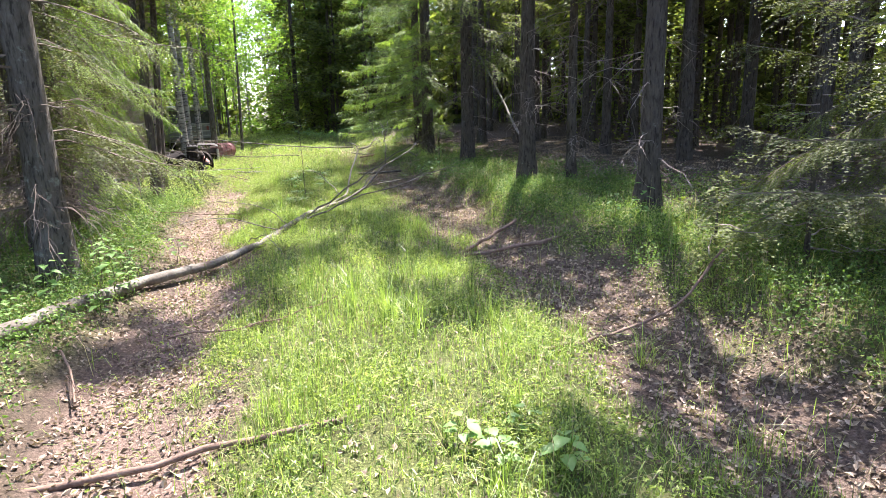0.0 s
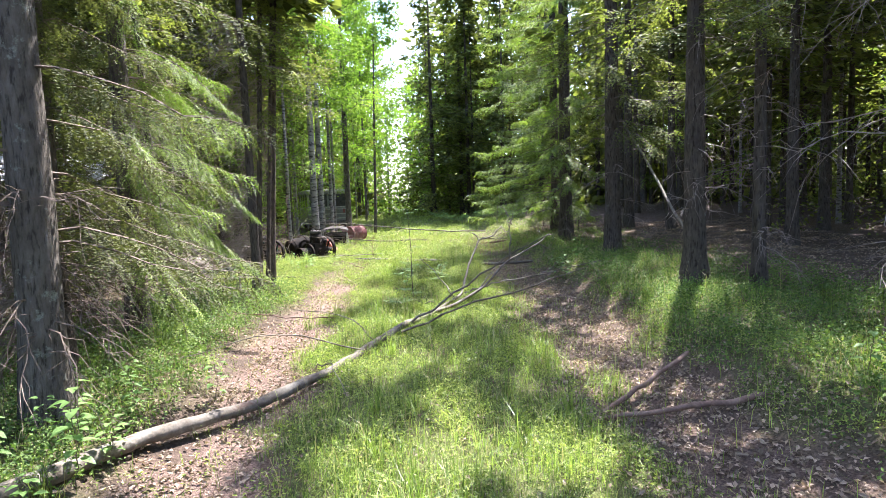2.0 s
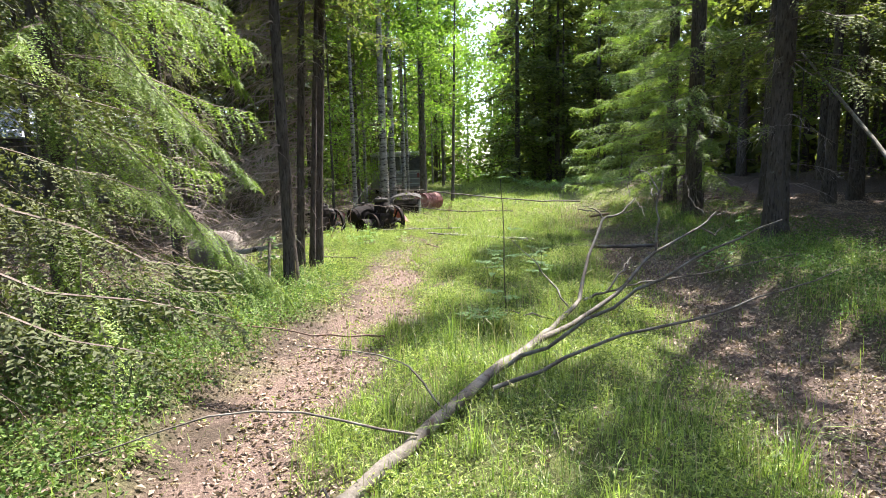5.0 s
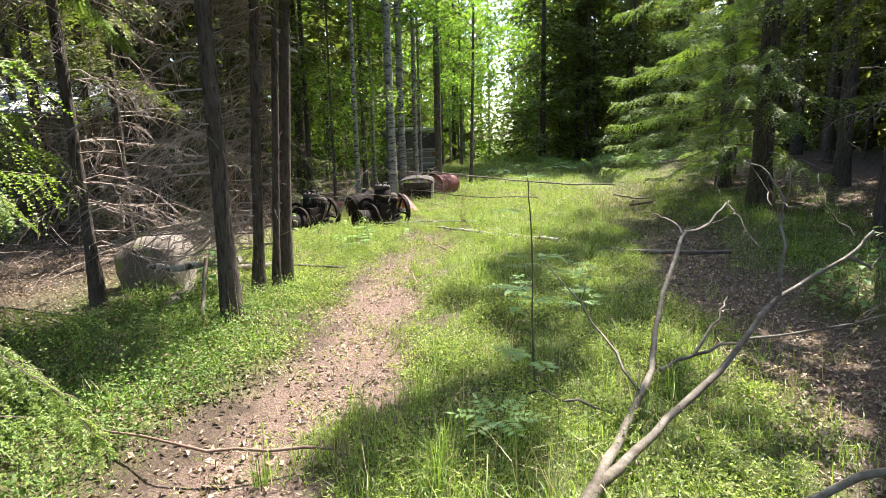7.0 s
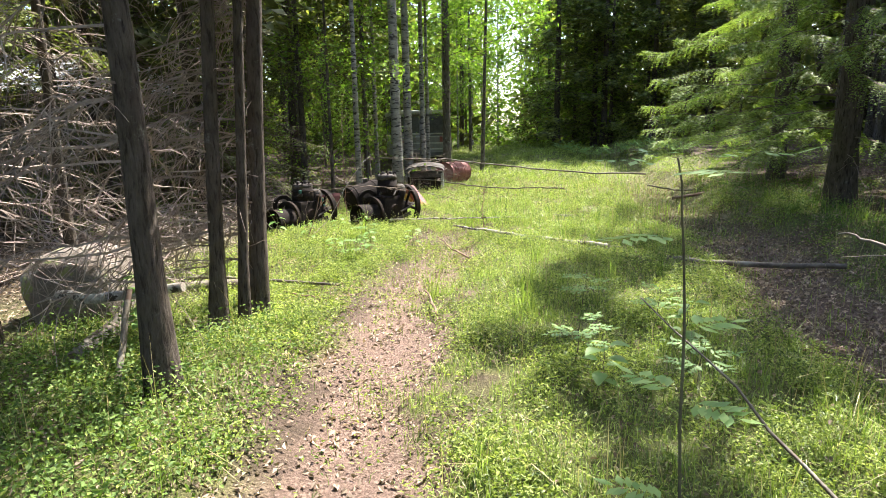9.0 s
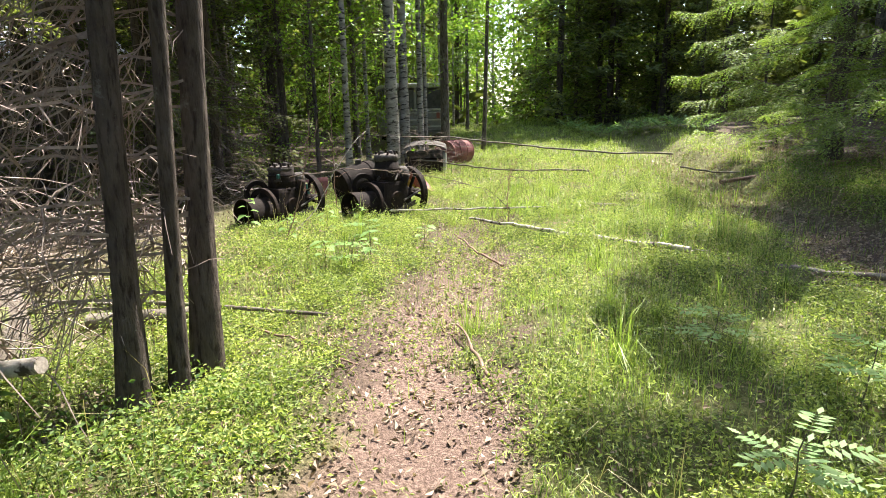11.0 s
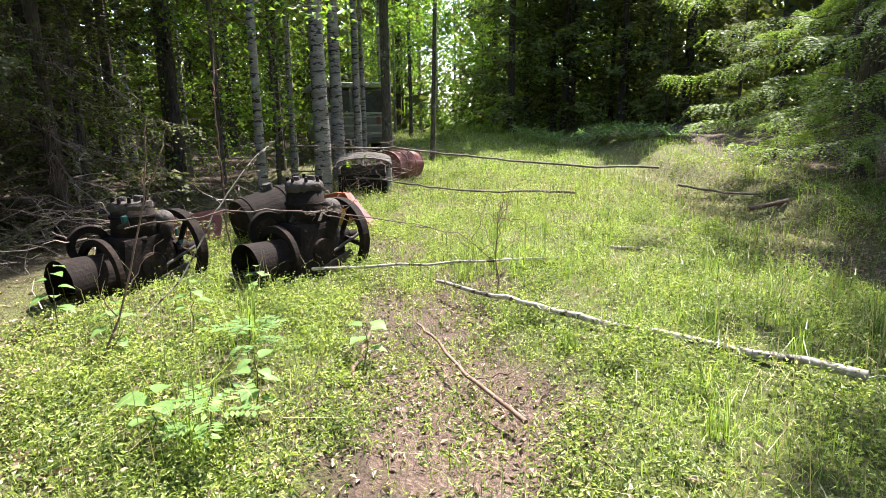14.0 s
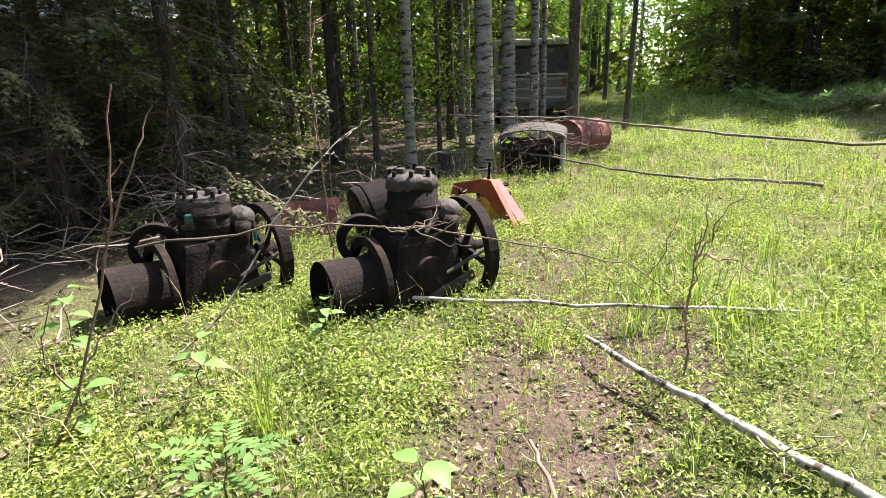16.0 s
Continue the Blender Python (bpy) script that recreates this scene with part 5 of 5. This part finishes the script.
def old_engine(m, label, seed, wheel_r=0.3, pulley_r=0.12, head_z=0.62, painted=False):
    """Single-cylinder stationary engine: the shaft runs along x, pulley at -x, flywheel at +x."""
    r = np.random.default_rng(seed)
    root = thing("stationary_engine", m, label, "engine", "old engines")
    bed = bm_box((0.62, 0.36, 0.1), T(0, 0, 0.05))
    part("bed", bed, M_IRON, root, bevel=0.02)
    case = bm_box((0.5, 0.42, 0.4), T(-0.02, 0, 0.27))
    for v in case.verts:
        if v.co.z > 0.3:
            v.co.x, v.co.y = v.co.x * 0.72, v.co.y * 0.8
    crank = part("crankcase", case, M_IRON, root, bevel=0.045)
    for y in (-0.2, 0.2):
        part("cover_plate", bm_cylinder(0.1, 0.095, 0.024, T(-0.02, y, 0.26) @ Matrix.Rotation(radians(90), 4, "X")), M_IRON, crank, bevel=0.006)
    cyl = part("cylinder", bm_cylinder(0.17, 0.135, 0.32, T(0.0, 0, 0.54)), M_IRON, root, smooth=True)
    for z in (0.46, 0.53, 0.6):
        part("cooling_band", bm_cylinder(0.158, 0.158, 0.02, T(0.0, 0, z)), M_IRON, cyl, bevel=0.006)
    cap = bmesh.new()
    bmesh.ops.create_uvsphere(cap, u_segments=28, v_segments=14, radius=1.0)
    for v in cap.verts:
        k = v.co.copy()
        v.co = Vector((k.x * 0.146, k.y * 0.142, head_z + 0.1 + max(-1, min(1, k.z * 1.9)) * 0.045)) + k * 0.016 * noise.noise(k * 3 + Vector((seed, 0, 0)))
    head = part("cylinder_head", cap, M_IRON_LIGHT, root, "dusty pitted cylinder head", smooth=True)
    for i in range(8):
        a, q = i * math.pi / 4 + r.uniform(0, 0.3), r.uniform(0.1, 0.125)
        part("bolt", bm_cylinder(0.014, 0.012, 0.04, T(q * math.cos(a), q * math.sin(a), head_z + r.uniform(0.145, 0.165)) @ Matrix.Rotation(r.uniform(-0.15, 0.15), 4, "X"), 6), M_IRON, head)
    part("valve_cap", bm_cylinder(0.04, 0.03, 0.05, T(0.04, -0.03, head_z + 0.155)), M_IRON_LIGHT, head, bevel=0.008)
    part("valve_cap", bm_cylinder(0.03, 0.026, 0.045, T(-0.05, 0.03, head_z + 0.155)), M_IRON_LIGHT, head, bevel=0.008)
    dome = bmesh.new()
    bmesh.ops.create_uvsphere(dome, u_segments=20, v_segments=12, radius=0.085, matrix=T(0.17, -0.08, 0.55) @ Matrix.Diagonal((1, 1, 0.85, 1)))
    part("bulb_housing", dome, M_IRON_LIGHT, root, smooth=True)
    part("manifold", bm_cylinder(0.04, 0.045, 0.26, T(0.14, -0.13, 0.42) @ Matrix.Rotation(radians(25), 4, "X"), 16), M_IRON, root, smooth=True)
    part("shaft", bm_cylinder(0.028, 0.028, 1.0, T(0.0, 0, 0.3) @ ACROSS, 16), M_IRON, root, smooth=True)
    wheel = part("flywheel", ring(wheel_r, 0.05, 0.035, T(0.34, 0, 0.3)), M_IRON, root, bevel=0.006)
    part("hub", bm_cylinder(0.06, 0.06, 0.11, T(0.34, 0, 0.3) @ ACROSS), M_IRON, wheel, bevel=0.008)
    for i in range(5):
        a = i * 2 * math.pi / 5 + 0.5
        part("spoke", bm_box((0.025, 0.035, wheel_r - 0.08), T(0.34, 0, 0.3) @ Matrix.Rotation(a, 4, "X") @ T(0, 0, (wheel_r - 0.04) / 2 + 0.015)), M_IRON, wheel, bevel=0.008)
    pz = pulley_r + 0.06
    drum = bm_cylinder(pulley_r * 1.12, pulley_r, 0.32, T(-0.42, -0.02, pz) @ ACROSS, 36)
    inner = [f for f in drum.faces if len(f.verts) > 4 and f.calc_center_median().x < -0.5]
    bmesh.ops.inset_region(drum, faces=inner, thickness=0.015)
    bmesh.ops.translate(drum, verts=list({v for f in inner for v in f.verts}), vec=(0.17, 0, 0))
    part("belt_pulley", drum, M_IRON, root, "rusty open belt pulley")
    part("pulley_flange", ring(pulley_r * 1.55, 0.05, 0.02, T(-0.3, -0.02, pz + 0.02)), M_IRON, root, bevel=0.005)
    part("ring_bracket", ring(0.14, 0.05, 0.035, T(-0.26, 0.14, 0.42) @ Matrix.Rotation(radians(70), 4, "Z")), M_IRON, root, bevel=0.008)
    part("rod", bm_cylinder(0.012, 0.012, 0.42, T(0.2, -0.19, 0.28) @ Matrix.Rotation(radians(72), 4, "Y"), 10), M_IRON_LIGHT, root)
    part("lever", bm_box((0.3, 0.02, 0.05), T(0.12, -0.2, 0.17) @ Matrix.Rotation(radians(-14), 4, "Y")), M_IRON_LIGHT, root, bevel=0.006)
    part("foot", bm_box((0.12, 0.5, 0.05), T(0.18, 0, 0.02)), M_IRON_LIGHT, root, bevel=0.01)
    part("foot", bm_box((0.12, 0.5, 0.05), T(-0.18, 0, 0.02)), M_IRON, root, bevel=0.01)
    for i in range(7):
        a = r.uniform(0, 6.28)
        part("fitting", bm_cylinder(r.uniform(0.012, 0.03), 0.012, r.uniform(0.05, 0.11), T(0.16 * math.cos(a), 0.16 * math.sin(a), r.uniform(0.36, 0.58)) @ Matrix.Rotation(r.uniform(0, 3), 4, (math.cos(a), math.sin(a), 0.2)), 10), M_IRON_LIGHT if i % 2 else M_IRON, root)
    if painted:
        for p, s in (((-0.13, -0.1, 0.6), (0.04, 0.03, 0.05)), ((0.2, -0.19, 0.46), (0.02, 0.015, 0.06)), ((0.24, -0.17, 0.38), (0.03, 0.015, 0.03))):
            part("paint_remnant", bm_box(s, T(*p)), M_TEAL, root, "flaking teal paint", bevel=0.008)
    return root


ENGINE_TURN = radians(57)
old_engine(T(-7.08, 16.9, -0.05) @ Matrix.Rotation(ENGINE_TURN + 0.2, 4, "Z") @ Matrix.Diagonal((1.1, 1.1, 1.14, 1)), "rusty black single-cylinder engine with spoked flywheel standing in grass", 1, 0.3, 0.155)
old_engine(T(-8.25, 16.25, -0.08) @ Matrix.Rotation(ENGINE_TURN + 0.35, 4, "Z") @ Matrix.Diagonal((1.1, 1.1, 1.12, 1)), "rusty old engine with flaking teal paint under the trees", 2, 0.3, 0.16, 0.56, True)


def drum_thing():
    root = thing("oil_drum", pose(-8.93, 24.15, 0.3 + float(ground_z(-8.7, 24.3)), 0, 90, 78), "faded red oil drum lying on its side in grass", "drum")
    part("shell", bm_cylinder(0.3, 0.3, 0.88, Matrix.Identity(4), 40), M_RED, root, smooth=False)
    for z in (-0.15, 0.15):
        part("hoop", bm_cylinder(0.312, 0.312, 0.03, T(0, 0, z), 40), M_RED, root, bevel=0.008)
    for z in (-0.44, 0.44):
        part("rim", ring(0.31, 0.025, 0.014, T(0, 0, z) @ ACROSS), M_RED, root)
    part("bung", bm_cylinder(0.03, 0.03, 0.02, T(0.2, 0, -0.447), 12), M_IRON, root)


drum_thing()


def scrap_box():
    """An open sheet-metal box with an arched lid."""
    root = thing("metal_bin", pose(-8.7, 21.8, float(ground_z(-8.6, 21.8)) - 0.02, 0, 0, 22), "rusty sheet metal bin with bent arched lid and side coloured as sunlit", "bin")
    part("back_panel", bm_box((0.84, 0.012, 0.46), T(0, 0.3, 0.23)), M_SHEET, root)
    # front coloured dark as if shaded, right side and post pale as if sunlit
    part("front_panel", bm_box((0.84, 0.012, 0.34), T(0, -0.3, 0.17)), M_IRON, root)
    part("side_panel", bm_box((0.012, 0.6, 0.46), T(0.42, 0, 0.23)), M_SHEET_PALE, root, "dented side panel with sunlight put into its pale colour")
    part("side_panel", bm_box((0.012, 0.6, 0.44), T(-0.42, 0, 0.22)), M_SHEET, root)
    part("corner_post", bm_cylinder(0.04, 0.04, 0.44, T(0.42, -0.31, 0.22), 14), M_SHEET_PALE, root)
    part("floor_panel", bm_box((0.82, 0.58, 0.012), T(0, 0, 0.02)), M_IRON, root)
    bm = bmesh.new()
    rows = []
    for i in range(15):
        a = math.pi * i / 14
        x, z = -0.46 * math.cos(a), 0.47 + 0.14 * math.sin(a) ** 0.8
        rows.append([bm.verts.new((x, y, z + dz)) for y, dz in ((-0.4, 0), (0.32, 0.05), (0.32, 0.065), (-0.4, 0.015))])
    for a, b in zip(rows, rows[1:]):
        for j in range(4):
            bm.faces.new((a[j], b[j], b[(j + 1) % 4], a[(j + 1) % 4]))
    bm.faces.new(rows[0])
    bm.faces.new(rows[-1][::-1])
    bmesh.ops.recalc_face_normals(bm, faces=bm.faces)
    part("lid", bm, M_IRON_LIGHT, root, "arched dented lid")


scrap_box()
stick("stump", [(-9.35, 20.7, -0.05), (-9.35, 20.72, 0.4)], 0.22, 0.19, M_BARK_GREY, "grey barked old stump among the scrap", 111)
stick("stump", [(-2.0, 24.65, 0.1), (-2.0, 24.66, 0.42)], 0.07, 0.06, M_BARK, "small dark stump in the grass", 112)


def scrap_tank():
    root = thing("rusty_tank", pose(-8.15, 17.95, 0.3, 0, 78, 60), "dark rusty tank lying on the ground behind the engine", "tank")
    part("shell", bm_cylinder(0.27, 0.27, 0.6, Matrix.Identity(4), 32), M_IRON, root, bevel=0.05)
    for z in (-0.2, 0.2):
        part("band", bm_cylinder(0.28, 0.28, 0.04, T(0, 0, z), 32), M_IRON, root, bevel=0.008)
    part("filler_neck", bm_cylinder(0.05, 0.05, 0.1, T(-0.28, 0, 0.1) @ ACROSS, 16), M_IRON_LIGHT, root)
    bent = bm_box((0.5, 0.3, 0.02), Matrix.Identity(4))
    bmesh.ops.subdivide_edges(bent, edges=bent.edges[:], cuts=4, use_grid_fill=True)
    for v in bent.verts:
        v.co.z += 0.12 * math.sin(5 * v.co.x) + 0.05 * math.sin(9 * v.co.y)
    sheet = part("rusty_sheet", bent, M_RED)
    sheet.matrix_basis = pose(-8.75, 17.55, 0.22, 50, 10, 40)
    tagged(sheet, "bent rusty red sheet among dead twigs", "scrap metal")


scrap_tank()


def orange_implement():
    root = thing("farm_implement", pose(-7.65, 18.75, float(ground_z(-7.72, 18.67)) - 0.03, 0, 0, -20), "broken orange-red machine frame with ochre wheel on the grass", "machine")
    plate = bmesh.new()
    pr = [(-0.55, 0.2), (-0.5, 0.32), (-0.05, 0.42), (0.08, 0.42), (0.42, 0.03), (0.32, 0.0), (0.0, 0.26), (-0.1, 0.28)]
    a = [plate.verts.new((x, -0.03, z)) for x, z in pr]
    b = [plate.verts.new((x, 0.03, z)) for x, z in pr]
    plate.faces.new(a), plate.faces.new(b[::-1])
    for i in range(len(pr)):
        j = (i + 1) % len(pr)
        plate.faces.new((a[i], b[i], b[j], a[j]))
    bmesh.ops.recalc_face_normals(plate, faces=plate.faces)
    part("arm", plate, M_ORANGE, root, bevel=0.008)
    part("blade", bm_box((0.54, 0.1, 0.03), T(0.2, 0.09, 0.22) @ Matrix.Rotation(radians(40), 4, "Y")), M_RED, root)
    part("cross_bar", bm_cylinder(0.022, 0.022, 0.6, T(-0.3, 0.2, 0.27) @ Matrix.Rotation(radians(90), 4, "X"), 14), M_IRON, root)
    part("post", bm_cylinder(0.014, 0.012, 0.22, T(0.02, 0.0, 0.47) @ Matrix.Rotation(radians(8), 4, "Y"), 12), M_IRON, root)
    part("back_plate", bm_box((0.5, 0.02, 0.26), T(-0.16, 0.2, 0.15)), M_IRON, root)
    part("gear_wheel", bm_cylinder(0.12, 0.11, 0.1, T(-0.02, -0.02, 0.14) @ Matrix.Rotation(radians(90), 4, "X")), M_YELLOW, root, "ochre painted wheel", bevel=0.012)
    part("leg", bm_box((0.04, 0.04, 0.26), T(-0.46, 0.0, 0.12)), M_ORANGE, root, bevel=0.006)


orange_implement()


def old_van():
    """Cab and box body of an abandoned vehicle, seen from its rear corner."""
    root = thing("abandoned_van", pose(-12.38, 28.78, 0.2, 0, 0, 32), "abandoned grey van body with ribbed sides standing among birches", "vehicle")
    low = bm_box((1.9, 3.8, 0.75), T(0, 0, 0.72))
    part("body", low, M_CAB, root, bevel=0.08)
    for x, y, w, d in [(-0.88, -1.82, 0.1, 0.1), (0.88, -1.82, 0.1, 0.1), (0.88, -0.6, 0.07, 0.12), (-0.88, -0.6, 0.07, 0.12), (0.88, 0.6, 0.07, 0.12), (-0.88, 0.6, 0.07, 0.12), (0.88, 1.8, 0.1, 0.1), (-0.88, 1.8, 0.1, 0.1), (0, -1.82, 0.07, 0.08)]:
        part("pillar", bm_box((w, d, 0.72), T(x, y, 1.44)), M_CAB, root, bevel=0.02)
    for x in (-0.88, 0.88):
        for y in (-1.2, 0.0, 1.2):
            part("window", bm_box((0.02, 1.1, 0.56), T(x, y, 1.44)), M_DARKGLASS, root, "dirty dark side window")
    for x in (-0.44, 0.44):
        part("window", bm_box((0.8, 0.02, 0.56), T(x, -1.82, 1.44)), M_DARKGLASS, root, "dirty dark rear window")
    roof = bm_box((1.98, 3.9, 0.14), T(0, 0, 1.86))
    part("roof", roof, M_SHEET_PALE, root, "pale weathered roof with rounded edge", bevel=0.06)
    for z in (0.62, 0.82, 1.04, 1.14):
        part("side_rib", bm_box((0.03, 3.7, 0.045), T(0.96, 0, z)), M_SHEET_PALE, root, bevel=0.008)
        part("rear_rib", bm_box((1.8, 0.03, 0.045), T(0, -1.91, z)), M_SHEET_PALE, root, bevel=0.008)
    for x in (-0.75, 0.75):
        for y in (-1.15, 1.2):
            w = part("wheel", bm_cylinder(0.34, 0.34, 0.2, T(x, y, 0.32) @ ACROSS, 30), M_IRON, root, "flat black tyre", bevel=0.04)
            part("rim", bm_cylinder(0.19, 0.17, 0.03, T(x + math.copysign(0.105, x), y, 0.32) @ ACROSS, 24), M_SHEET, w)
    for x in (-0.7, 0.7):
        part("tail_light", bm_box((0.1, 0.04, 0.18), T(x, -1.925, 0.95)), M_RED, root, "faded red tail light", bevel=0.01)
    part("bumper", bm_box((1.8, 0.08, 0.12), T(0, -1.95, 0.46)), M_SHEET, root, bevel=0.02)


old_van()


def shed():
    """A weathered shed far back among the trees on the left."""
    root = thing("shed", pose(-20.0, 19.5, 0.1, 0, 0, 64), "grey board shed with pale sheet roof among the trees", "shed")
    for y in (-2.0, 2.0):
        part("wall", bm_box((6.0, 0.12, 2.6), T(0, y, 1.3)), M_BOARD, root)
        for i in range(20):
            part("batten", bm_box((0.05, 0.03, 2.55), T(-2.85 + 0.3 * i, y + math.copysign(0.074, y), 1.3)), M_BOARD, root)
    for x in (-3.0, 3.0):
        part("gable_wall", bm_box((0.12, 4.1, 2.6), T(x, 0, 1.3)), M_BOARD, root)
    for s in (-1, 1):
        part("roof", bm_box((6.8, 2.7, 0.06), T(0, s * 1.15, 3.05) @ Matrix.Rotation(radians(-24 * s), 4, "X")), M_ROOF, root)
    part("door", bm_box((0.9, 0.05, 2.0), T(0.8, -2.12, 1.0)), M_BOARD, root)


shed()
